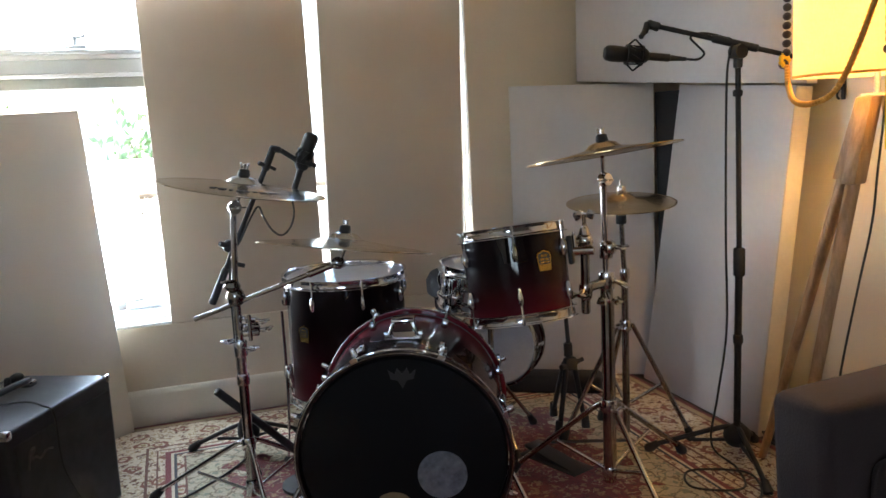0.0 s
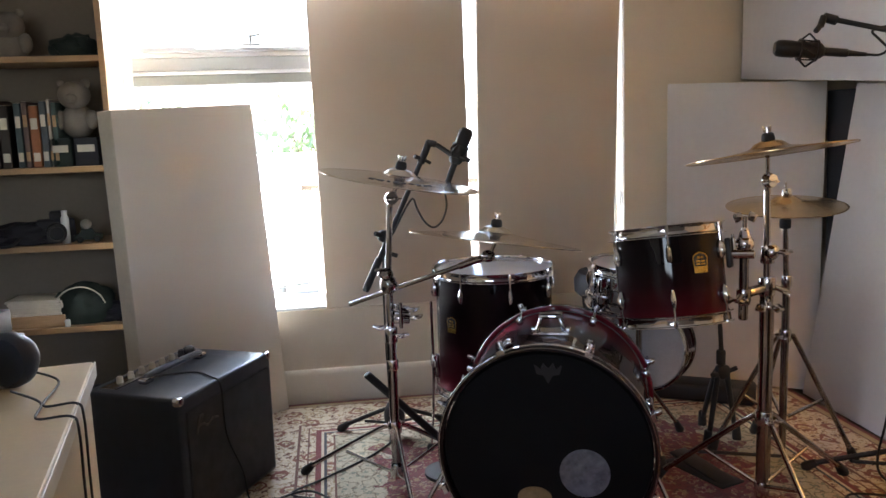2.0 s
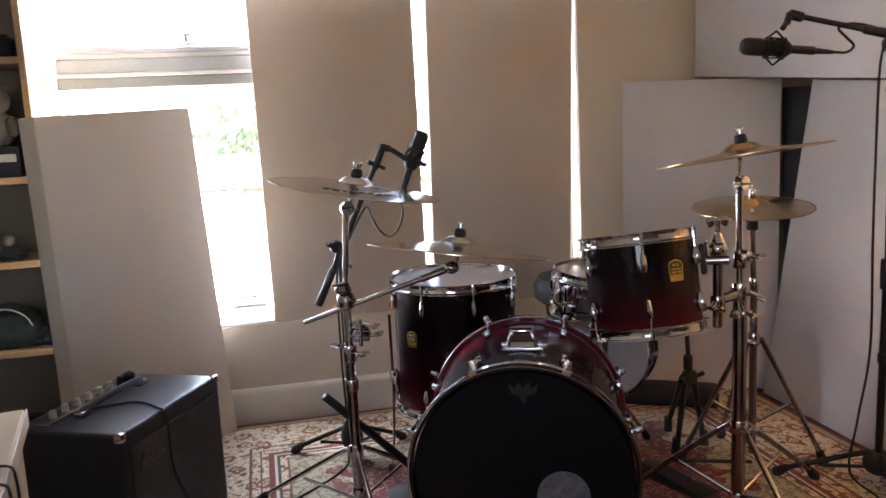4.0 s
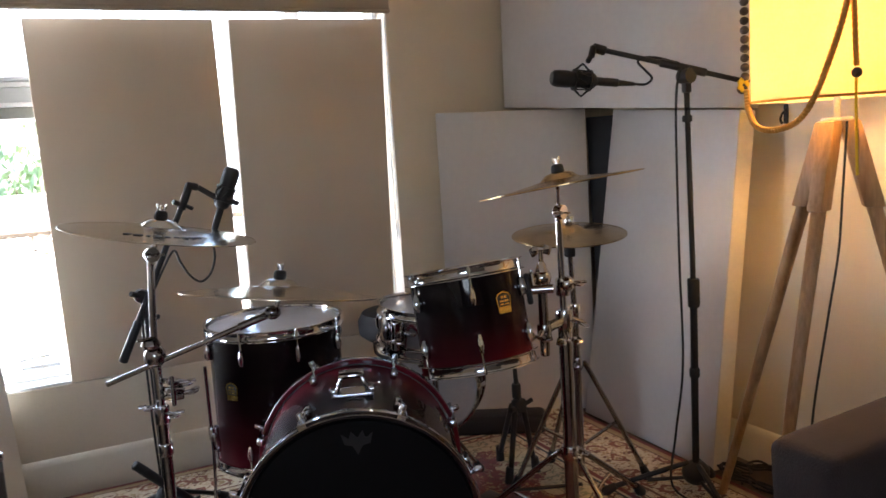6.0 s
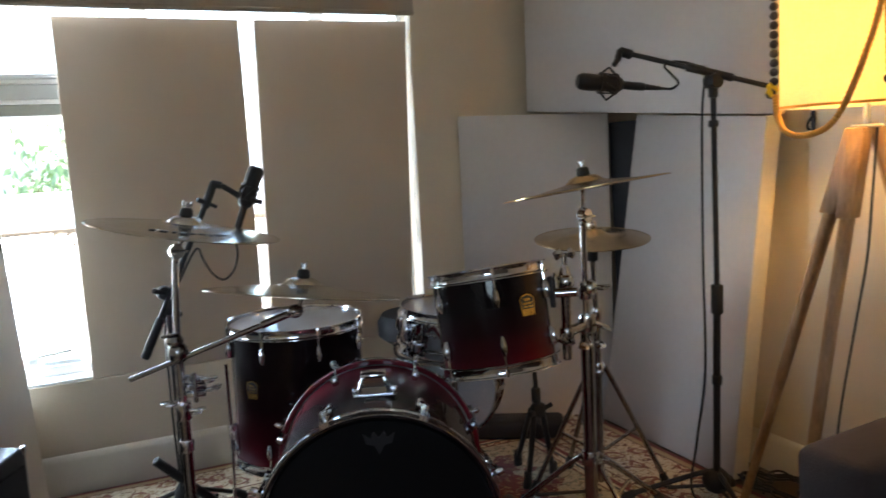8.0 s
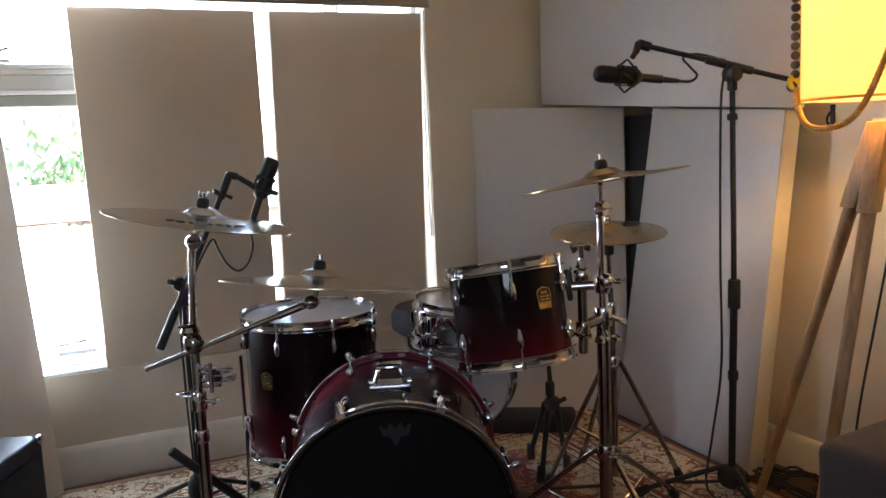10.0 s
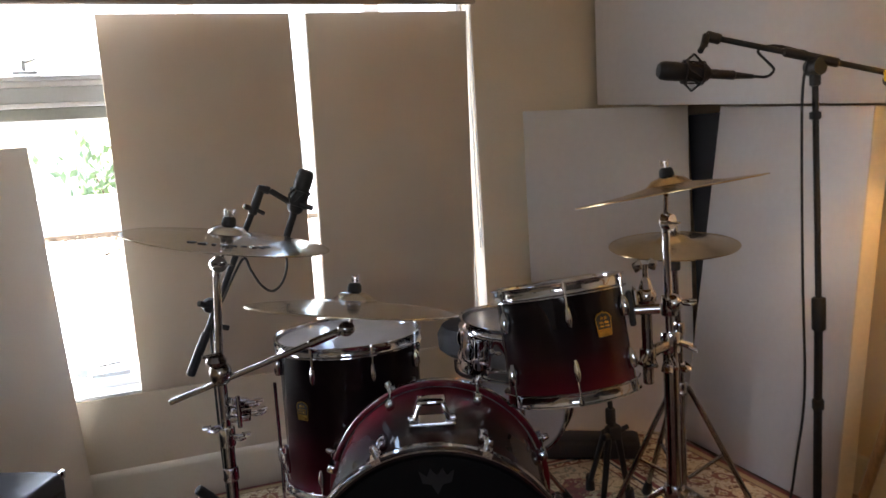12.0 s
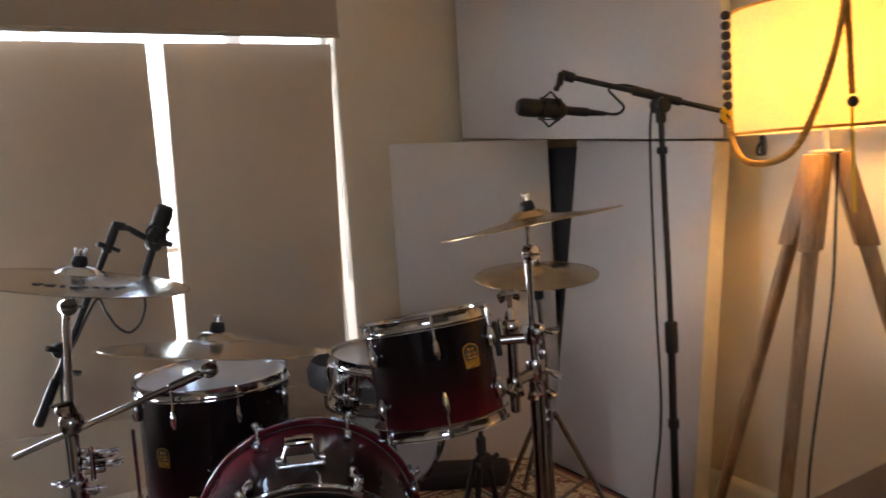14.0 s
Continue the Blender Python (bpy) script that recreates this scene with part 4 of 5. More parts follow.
lathe(b, [(0, -0.013), (0.019, -0.013), (0.022, 0), (0.019, 0.013), (0, 0.013)], 18, pose(-0.012, -0.022, 0.975, 90, 0, 20))
rod(b, (-0.012, -0.012, 0.975), (-0.036, -0.05, 1.045), 0.0065); box(b, 0.016, 0.018, 0.05, pose(-0.014, -0.01, 0.945), 0.005); wing(b, (-0.02, -0.035, 0.975), (-0.5, -1, 0), 0.8)
part("tilter", b, CHROME, ts)
tripod(ts, (0, 0, 0.06), (0, 0, 0.27), ((-0.24, 0.22, 0), (0.35, 0.12, 0), (-0.03, -0.40, 0)), 0.0085, STEEL)
b = BM(); sleeve(b, 0, 0, 0.25, 0.024, 0.04); part("collar", b, CHROME, ts)
b = BM(); sleeve(b, 0, 0, 0.02, 0.02, 0.05); part("collar", b, CHROME, ts)
b = BM(); wing(b, (0, -0.02, 0.27), (0.3, -1, 0)); part("wing_nut", b, CHROME, ts)

# hi-hat
hs = thing("hi_hat_stand", pose(1.724, 3.01, 0.0), "chrome hi-hat stand with a pedal and folding legs", "hi-hat stand", "chrome stands")
b = BM(); rod(b, (0, 0, 0.05), (0, 0, 0.62), 0.0125); part("lower_tube", b, STEEL, hs)
b = BM(); rod(b, (0, 0, 0.6), (-0.01, 0, 0.81), 0.0095); part("upper_tube", b, STEEL, hs)
b = BM(); rod(b, (-0.01, 0, 0.8), (-0.012, 0, 0.945), 0.0035); part("pull_rod", b, CHROME, hs)
b = BM(); sleeve(b, -0.01, 0, 0.795, 0.016, 0.03); part("seat_cup", b, RUBBER, hs)
b = BM(); sleeve(b, 0, 0, 0.42, 0.018, 0.04); part("collar", b, CHROME, hs)
b = BM(); sleeve(b, 0, 0, 0.60, 0.015, 0.04); part("collar", b, CHROME, hs)
b = BM(); wing(b, (-0.015, -0.01, 0.44), (-1, -0.6, 0)); part("wing_nut", b, CHROME, hs)
tripod(hs, (0, 0, 0.16), (0, 0, 0.44), ((0.225, -0.06, 0), (-0.19, 0.12, 0), (0.04, 0.25, 0)), 0.0085, STEEL)
b = BM(); box(b, 0.07, 0.24, 0.012, pose(-0.29, -0.02, 0.012, 8, 0, 20), 0.004); box(b, 0.10, 0.26, 0.008, pose(-0.29, -0.02, 0.0, 0, 0, 20), 0.003); rod(b, (-0.25, 0.1, 0.02), (0, 0, 0.02), 0.006); part("pedal", b, BLACKMETAL, hs, "black pedal footboard")
for k, (z, flip) in enumerate(((0.878, 1), (0.856, -1))):
    b = BM()
    prof = [(0.006, 0.024), (0.03, 0.02), (0.045, 0.010), (0.05, 0.006), (0.10, 0.002), (0.184, -0.011), (0.184, -0.0125), (0.10, 0.0005), (0.05, 0.0045), (0.028, 0.018), (0.006, 0.0225)]
    lathe(b, prof, 64, pose(1.714, 3.01, z, 5, -2.5, 0) @ Matrix.Diagonal((1, 1, flip, 1)), True)
    single("hi_hat_cymbal", b, BRONZE, I, "dull bronze hi-hat cymbal, " + ("upper one facing down" if k == 0 else "lower one facing up"), "cymbal", "hi-hat pair")
b = BM(); sleeve(b, 1.714, 3.008, 0.895, 0.014, 0.03); single("hi_hat_clutch", b, CHROME, I, "small chrome clutch on the hi-hat rod", "clutch")


def large_mic(b, m):
    """A side-address microphone body along local z, 0.19 m long."""
    lathe(b, [(0, 0), (0.014, 0), (0.023, 0.012), (0.025, 0.03), (0.025, 0.115), (0.0265, 0.118), (0.0265, 0.165), (0.024, 0.18), (0.018, 0.189), (0, 0.191)], 24, m)


def shock_mount(parent, m):
    """An elastic spider: two rings and struts that run to points above and below the microphone."""
    b = BM()
    for z in (0.032, 0.078):
        lathe(b, [(0.027, z), (0.032, z), (0.032, z + 0.006), (0.027, z + 0.006)], 28, m, True)
    cage = part("shock_mount", b, BLACKMETAL, parent, "black elastic shock mount")
    for k in range(8):
        a = k * math.pi / 4 + 0.2
        b = BM(); rod(b, m @ Vector((0.030 * math.cos(a), 0.030 * math.sin(a), 0.035)), m @ Vector((0.030 * math.cos(a + 0.8), 0.030 * math.sin(a + 0.8), 0.082)), 0.0022, seg=6); part("strut", b, BLACKMETAL, cage)
    axis = (m.to_3x3() @ Vector((0, 0, 1))).normalized()
    up = (Vector((0, 0, 1)) - axis * axis.z)
    up = up.normalized() if up.length > 0.5 else axis.orthogonal().normalized()
    mid = m @ Vector((0, 0, 0.058))
    for s_ in (-1, 1):
        for e in (-0.026, 0.026):
            b = BM(); rod(b, mid + axis * e + up * s_ * 0.024, mid + up * s_ * 0.048, 0.0035, 0.0028, 8); part("strut", b, BLACKMETAL, cage)


# microphone stand by the lamp
P = Vector((1.985, 2.745, 0))
ms = thing("microphone_stand", pose(*P), "black microphone boom stand beside the floor lamp", "mic stand", "black mic stands")
b = BM(); rod(b, (0.02, 0.03, 0.05), (0.0, 0.0, 0.72), 0.0115); part("lower_tube", b, BLACKMETAL, ms)
b = BM(); rod(b, (0, 0, 0.68), (-0.02, -0.012, 1.30), 0.0085); part("upper_tube", b, BLACKMETAL, ms)
for cx, cy, cz, cr, ch in ((0, 0, 0.63, 0.0165, 0.09), (0.008, 0.012, 0.40, 0.014, 0.03), (-0.019, -0.011, 1.20, 0.013, 0.02)):
    b = BM(); sleeve(b, cx, cy, cz, cr, ch); part("clutch", b, RUBBER, ms)
b = BM(); box(b, 0.025, 0.022, 0.055, pose(-0.02, -0.012, 1.285), 0.006); lathe(b, [(0, -0.02), (0.022, -0.02), (0.024, 0), (0.022, 0.02), (0, 0.02)], 18, pose(-0.02, -0.012, 1.335, 90)); part("boom_joint", b, BLACKMETAL, ms)
b = BM(); rod(b, (-0.245, 0.125, 1.435), (0.135, -0.106, 1.304), 0.0078); rod(b, (-0.085, 0.028, 1.380), (0.03, -0.042, 1.340), 0.0125); rod(b, (-0.252, 0.129, 1.438), (-0.218, 0.109, 1.424), 0.0145); part("boom_arm", b, BLACKMETAL, ms)
tripod(ms, (0.02, 0.03, 0.06), (0.02, 0.03, 0.10), ((-0.22, 0.19, 0), (-0.08, -0.24, 0), (0.15, 0.10, 0)), 0.0085, BLACKMETAL)
b = BM(); ball(b, (0.02, 0.03, 0.075), 0.045, 1, 1, 0.9); part("hub", b, RUBBER, ms)
mic = thing("microphone", pose(1.664, 2.853, 1.346), "black large condenser microphone hanging in a shock mount", "microphone", "overhead microphones")
ax, _ = along((0.052, -0.015, -0.010), (-0.084, 0.020, 0.006))
b = BM(); large_mic(b, ax @ Matrix.Diagonal((0.95, 0.95, 0.74, 1))); part("body", b, BLACKMETAL, mic)
shock_mount(mic, ax @ Matrix.Translation((0, 0, -0.012)))
b = BM(); rod(b, (0.030, -0.006, 0.048), (0.052, 0.006, 0.066), 0.008); rod(b, (0.052, 0.006, 0.062), (0.068, 0.014, 0.094), 0.010); part("swivel", b, BLACKMETAL, mic)
b = BM(); rod(b, (0.050, -0.014, -0.010), (0.118, -0.032, -0.018), 0.0125); rod(b, (0.116, -0.032, -0.018), (0.168, -0.045, -0.024), 0.0095, 0.006); part("plug", b, BLACKMETAL, mic)
b = BM(); tube(b, [(1.832, 2.808, 1.322), (1.868, 2.80, 1.320), (1.888, 2.795, 1.337), (1.866, 2.80, 1.362), (1.845, 2.805, 1.388), (1.88, 2.79, 1.398), (1.93, 2.76, 1.382), (1.945, 2.735, 1.36), (1.936, 2.748, 1.25), (1.942, 2.757, 0.8), (1.956, 2.768, 0.45), (1.935, 2.785, 0.22), (1.905, 2.775, 0.06), (1.93, 2.68, 0.012), (1.85, 2.55, 0.012), (1.72, 2.62, 0.012), (1.78, 2.72, 0.014), (1.93, 2.63, 0.016), (1.86, 2.48, 0.016), (1.70, 2.42, 0.014)], 0.0038, 7, 7)
single("microphone_cable", b, CABLE, I, "black microphone cable hanging down its stand to the rug", "cable", "cables")

rnd = random.Random(5)
heap = []
for k in range(64):
    a = k * 0.55
    r = 0.065 + 0.03 * math.sin(k * 1.7) + 0.015 * rnd.random()
    heap.append((2.235 + 1.15 * r * math.cos(a) * 0.8, 2.70 + 1.7 * r * math.sin(a) + 0.0006 * k, 0.010 + 0.012 * abs(math.sin(k * 0.9)) + 0.010 * rnd.random()))
single("cable", tube(BM(), heap, 0.004, 6, 4), CABLE, I, "tangled heap of black cable by the skirting board", "cable", "cables")

# microphone stand behind the cymbal stand
m2 = thing("microphone_stand", pose(0.462, 3.52, 0.0), "black microphone boom stand near the window boards", "mic stand", "black mic stands")
b = BM(); rod(b, (0, 0, 0.05), (0, 0, 0.74), 0.0105); part("lower_tube", b, BLACKMETAL, m2)
b = BM(); box(b, 0.03, 0.03, 0.07, pose(0, -0.01, 0.70), 0.008); lathe(b, [(0, -0.02), (0.02, -0.02), (0.023, 0), (0.02, 0.02), (0, 0.02)], 18, pose(-0.012, -0.02, 0.775, 90)); rod(b, (-0.012, -0.03, 0.775), (-0.045, -0.05, 0.79), 0.009); rod(b, (0, -0.01, 0.71), (0.036, -0.02, 0.70), 0.008); part("boom_joint", b, RUBBER, m2)
b = BM(); rod(b, (-0.085, -0.04, 0.585), (0.155, -0.04, 1.085), 0.009); rod(b, (-0.088, -0.04, 0.58), (-0.03, -0.04, 0.70), 0.0135); rod(b, (0.13, -0.04, 1.03), (0.165, -0.04, 1.108), 0.013); rod(b, (0.135, -0.04, 1.045), (0.108, -0.052, 1.058), 0.008); rod(b, (0.14, -0.04, 1.045), (0.166, -0.05, 1.03), 0.006); part("boom_arm", b, BLACKMETAL, m2)
tripod(m2, (0, 0, 0.06), (0, 0, 0.11), ((0.20, 0.12, 0), (-0.2, 0.12, 0), (0, -0.22, 0)), 0.008, BLACKMETAL)
b = BM(); ball(b, (0, 0, 0.09), 0.04, 1, 1, 1.6); part("hub", b, RUBBER, m2)
mc = thing("microphone", pose(0.72, 3.47, 1.03), "black large condenser microphone tilted in a shock mount", "microphone", "overhead microphones")
ax, _ = along((-0.008, 0.005, -0.006), (0.046, 0.015, 0.118))
b = BM(); large_mic(b, ax @ Matrix.Diagonal((1, 1, 0.71, 1))); part("body", b, BLACKMETAL, mc)
shock_mount(mc, ax @ Matrix.Translation((0, 0, -0.012)))
b = BM(); rod(b, (-0.02, 0, 0.03), (-0.07, 0.005, 0.066), 0.009); rod(b, (-0.07, 0.005, 0.066), (-0.105, 0.008, 0.075), 0.012); rod(b, (0.01, -0.02, 0.02), (0.045, -0.03, 0.005), 0.008); part("swivel", b, BLACKMETAL, mc)
b = BM(); rod(b, (-0.006, 0.005, -0.004), (-0.046, -0.004, -0.10), 0.0115, 0.010); part("plug", b, BLACKMETAL, mc)
b = BM(); tube(b, [(0.674, 3.466, 0.932), (0.678, 3.462, 0.875), (0.660, 3.459, 0.825), (0.628, 3.457, 0.802), (0.596, 3.457, 0.825), (0.572, 3.460, 0.87), (0.552, 3.462, 0.905), (0.49, 3.465, 0.80), (0.445, 3.475, 0.70), (0.44, 3.48, 0.4), (0.445, 3.49, 0.05), (0.40, 3.40, 0.01), (0.20, 3.2, 0.01), (0.09, 3.10, 0.01), (0.2, 3.02, 0.012), (0.12, 2.95, 0.013), (0.02, 3.02, 0.014), (0.14, 3.1, 0.016), (0.25, 2.98, 0.014)], 0.0038, 7, 7)
single("microphone_cable", b, CABLE, I, "black microphone cable looping under the microphone to the rug", "cable", "cables")

# short stand with a black boom beside the kick drum
sm = thing("short_boom_stand", pose(0.62, 3.16, 0.0), "low black boom stand between kick drum and floor tom", "mic stand", "black mic stands")
b = BM(); rod(b, (-0.27, -0.05, 0.385), (0.03, 0.01, 0.06), 0.013); part("boom_arm", b, BLACKMETAL, sm)
b = BM(); lathe(b, [(0, 0.004), (0.09, 0.004), (0.09, 0.014), (0.02, 0.03), (0.012, 0.05), (0.012, 0.075), (0, 0.075)], 24); part("base", b, RUBBER, sm)

# snare, throne, spare drum on its case, low black stand
sn = thing("snare_drum", pose(1.31, 3.235, 0.525, 3, 4, 0), "chrome snare drum with a white skin", "drum")
drum_body(sn, 0.172, 0.14, CHROME, 8, 10)
b = BM(); box(b, 0.03, 0.03, 0.09, pose(-0.165, -0.08, 0.02), 0.006); wing(b, (-0.17, -0.1, 0.06), (-1, -1, 0), 1.2); part("strainer", b, CHROME, sn)
ss = thing("snare_stand", pose(1.31, 3.235, 0.0), "chrome snare stand basket on a tripod", "snare stand", "chrome stands")
b = BM(); rod(b, (0, 0, 0.08), (0, 0, 0.46), 0.011); part("lower_tube", b, STEEL, ss)
for a in (30, 150, 270):
    b = BM(); m = Matrix.Rotation(radians(a), 4, "Z"); tube(b, [m @ Vector(v) for v in ((0, 0, 0.46), (0.12, 0, 0.48), (0.185, 0, 0.50), (0.193, 0, 0.545))], 0.006, 8, 4); part("basket_arm", b, CHROME, ss)
tripod(ss, (0, 0, 0.1), (0, 0, 0.24), ((0.2, 0.1, 0), (-0.2, 0.1, 0), (0, -0.22, 0)), 0.007, STEEL)
th = thing("drum_throne", pose(1.40, 3.68, 0.0), "round black padded drum throne behind the snare", "stool")
b = BM(); lathe(b, [(0, 0.46), (0.15, 0.46), (0.175, 0.48), (0.178, 0.53), (0.16, 0.56), (0.08, 0.568), (0, 0.568)], 40); part("seat", b, DARKBAG, th)
b = BM(); rod(b, (0, 0, 0.05), (0, 0, 0.46), 0.013); part("pole", b, STEEL, th)
tripod(th, (0, 0, 0.08), (0, 0, 0.24), ((0.2, 0.08, 0), (-0.2, 0.08, 0), (0, -0.22, 0)), 0.008, STEEL)
cs = single("hardware_case", box(BM(), 0.50, 0.13, 0.075, None, 0.02, 3), DARKBAG, pose(1.72, 3.68, 0.005, 0, 0, -30), "long black hardware case lying on the rug", "case")
sp = thing("spare_tom", Matrix.Translation((1.56, 3.70, 0.248)) @ pose(0, 0, 0, 86, 0, -38), "small drum lying on its side with a white skin", "drum")
drum_body(sp, 0.158, 0.16, fade_lacquer("spare_fade", 2, [(-0.1, DEEP), (0.2, BLACK)]), 6, 30)
sl = thing("low_black_stand", pose(1.62, 3.22, 0.0), "low black stand with folded legs behind the tom", "mic stand", "black mic stands")
b = BM(); rod(b, (-0.02, -0.03, 0.26), (-0.045, -0.04, 0.56), 0.009, 0.007); part("pole", b, BLACKMETAL, sl)
b = BM(); sleeve(b, -0.028, -0.032, 0.30, 0.014, 0.05); part("clutch", b, RUBBER, sl)
b = BM(); box(b, 0.05, 0.036, 0.05, pose(-0.02, -0.03, 0.245), 0.012); rod(b, (-0.045, -0.04, 0.265), (-0.07, -0.055, 0.27), 0.010); rod(b, (0.0, -0.03, 0.27), (0.03, -0.04, 0.285), 0.008); part("joint", b, RUBBER, sl)
for x, y in ((-0.075, -0.03), (0.055, 0.0), (0.0, 0.16)):
    b = BM(); rod(b, (x * 0.30 - 0.02, y * 0.3 - 0.03, 0.26), (x * 0.9, y, 0.03), 0.0105, 0.009); part("leg", b, BLACKMETAL, sl)
    b = BM(); rod(b, (x * 0.92, y, 0.06), (x, y, -0.002), 0.014, 0.016); part("rubber_foot", b, RUBBER, sl)

# ---- floor lamp ----
L = Vector((2.05, 2.288, 0))
fl = thing("floor_lamp", pose(*L), "wooden tripod floor lamp with a glowing cream drum shade", "lamp")
b = BM()
lathe(b, [(0.202, 1.234), (0.2045, 1.234), (0.2045, 1.522), (0.202, 1.522)], 72, None, True)
sh = part("shade", b, SHADE, fl, "cream cloth drum shade lit from inside")
for z in (1.234, 1.517):
    part("trim", lathe(BM(), [(0.2055, z), (0.2065, z), (0.2065, z + 0.006), (0.2055, z + 0.006)], 72, None, True), ROPE, sh)
b = BM(); rod(b, (0, 0, 1.18), (0, 0, 1.32), 0.008); rod(b, (0, 0, 1.255), (0, 0, 1.30), 0.02); part("socket", b, ALU, fl)
b = BM()
for k in range(3):
    a = k * 2.094 + 0.5
    rod(b, (0.02 * math.cos(a), 0.02 * math.sin(a), 1.245), (0.202 * math.cos(a), 0.202 * math.sin(a), 1.245), 0.003, seg=6)
part("spider", b, ALU, fl)
b = BM(); lathe(b, [(0, 0), (0.034, 0), (0.038, 0.004), (0.036, 0.010), (0, 0.010)], 24, pose(0, 0, 1.176)); part("hub", b, DESKEDGE, fl, "pale round cap on the leg blocks")
feet = [(0.025, 0.445), (0.245, -0.225), (-0.335, -0.06)]
for fx, fy in feet:
    d = Vector((fx, fy, 0)).normalized()
    foot = Vector((fx, fy, 0.0))
    top = d * 0.030 + Vector((0, 0, 1.178))
    b = BM()
    m, n = along(top, foot)
    elbow = top + (foot - top) * 0.19
    side = d.cross(Vector((0, 0, 1)))
    skewed(b, [top - d * 0.026 - side * 0.021, top + d * 0.022 - side * 0.021, elbow + d * 0.024 - side * 0.021, elbow - d * 0.026 - side * 0.021], 0.042, side, 0.005)
    leg = part("leg_block", b, OAK, fl)
    b = BM(); rod(b, top + (foot - top) * 0.1, foot, 0.019, 0.013, 18); part("leg", b, OAK, fl)
b = BM(); tube(b, [(0.0, -0.03, 1.18), (-0.03, -0.04, 1.0), (-0.045, -0.04, 0.85), (-0.085, -0.04, 0.68), (-0.125, -0.03, 0.45), (-0.15, -0.02, 0.2), (-0.1, 0.1, 0.03), (0.05, 0.2, 0.0), (0.2, 0.25, 0.0)], 0.003, 6, 6); part("cord", b, CABLE, fl, "black power cord")
b = BM(); ball(b, (0, 0, 1.36), 0.03); bulb = part("light_bulb", b, bpy.data.materials.new("bulb_glow"), fl)
bg = bulb.data.materials[0]; bg.use_nodes = True
bg.node_tree.nodes["Principled BSDF"].inputs["Emission Color"].default_value = (1, 0.62, 0.22, 1)
bg.node_tree.nodes["Principled BSDF"].inputs["Emission Strength"].default_value = 3
bulb.visible_shadow = False

hk = thing("wall_hook", pose(EX, 2.722, 1.175), "small black hook on the wall behind the lamp", "hook")
b = BM(); bar(b, -0.006, 0, -0.009, 0.009, 0, 0.062, 0.002); part("plate", b, BLACKMETAL, hk)
b = BM(); tube(b, [(-0.004, 0, 0.045), (-0.022, 0, 0.030), (-0.028, 0, 0.012), (-0.020, 0, 0.002)], 0.004, 8, 5); part("prong", b, BLACKMETAL, hk)

# garland over the shade: dark beads, a blossom and an ochre rope
def on_shade(deg, z, out=0.012):
    a = radians(deg)
    return Vector((L.x + (0.2065 + out) * math.cos(a), L.y + (0.2065 + out) * math.sin(a), z))


gl = thing("bead_garland", I, "garland of dark beads and ochre rope hung on the lamp shade", "garland")
for k in range(10):
    b = BM(); ball(b, on_shade(142, 1.305 + 0.0235 * k, 0.014), 0.0118, 1, 1, 0.95, 12); part("bead", b, BEAD, gl)
b = BM()
for k in range(7):
    a = k * 0.9
    ball(b, on_shade(143, 1.285, 0.016) + Vector((0.012 * math.cos(a), 0.004, 0.012 * math.sin(a))), 0.009, 1, 0.6, 1, 8)
part("blossom", b, YELLOW, gl)
b = BM(); ball(b, on_shade(140, 1.275, 0.02), 0.014); part("bead", b, BEAD, gl)
pts = [on_shade(143, 1.27), on_shade(150, 1.215), on_shade(163, 1.175), on_shade(180, 1.165), on_shade(196, 1.185), on_shade(206, 1.24), on_shade(215, 1.33), on_shade(222, 1.42), on_shade(226, 1.51)]
b = BM(); tube(b, pts, 0.0066, 8, 14, lambda k: 1 + 0.30 * (k % 2)); part("rope", b, ROPE, gl, "ochre rope")
b = BM(); tube(b, [on_shade(227, 1.51, 0.006), on_shade(228, 1.40, 0.006), on_shade(229, 1.30, 0.006)], 0.006, 8, 12, lambda k: 1 + 0.25 * (k % 2)); part("rope", b, ROPE, gl)
b = BM(); ball(b, on_shade(229, 1.285, 0.01), 0.012); part("bead", b, BEAD, gl)
b = BM(); tube(b, [on_shade(229, 1.275, 0.004), on_shade(229, 1.2, 0.004), on_shade(229.5, 1.12, 0.002), on_shade(230, 1.05, 0.0)], 0.004, 4, 4); part("ribbon", b, YELLOW, gl, "bright yellow ribbon")

# ---- sofa ----
so = thing("sofa", pose(1.5, 0.0, 0.0), "dark mauve brown cloth sofa with a square arm", "sofa")
part("arm", box(BM(), 0.86, 0.165, 0.53, pose(0.435, 1.925, 0.05, 0, -3.5), 0.03, 3), SOFA, so)
part("base", box(BM(), 0.80, 1.75, 0.24, pose(0.455, 0.96, 0.06), 0.02, 3), SOFA, so)
part("seat_cushion", box(BM(), 0.66, 0.86, 0.15, pose(0.40, 1.41, 0.30), 0.045, 4), SOFA, so)
part("seat_cushion", box(BM(), 0.66, 0.86, 0.15, pose(0.40, 0.53, 0.30), 0.045, 4), SOFA, so)
part("backrest", box(BM(), 0.18, 1.75, 0.5, pose(0.765, 0.96, 0.28), 0.05, 4), SOFA, so)
part("arm", box(BM(), 0.86, 0.165, 0.53, pose(0.425, 0.0, 0.05), 0.03, 3), SOFA, so)
for x in (0.08, 0.78):
    for y in (0.05, 1.88):
        b = BM(); rod(b, (x, y, -0.008), (x, y, 0.07), 0.02); part("foot", b, RUBBER, so)

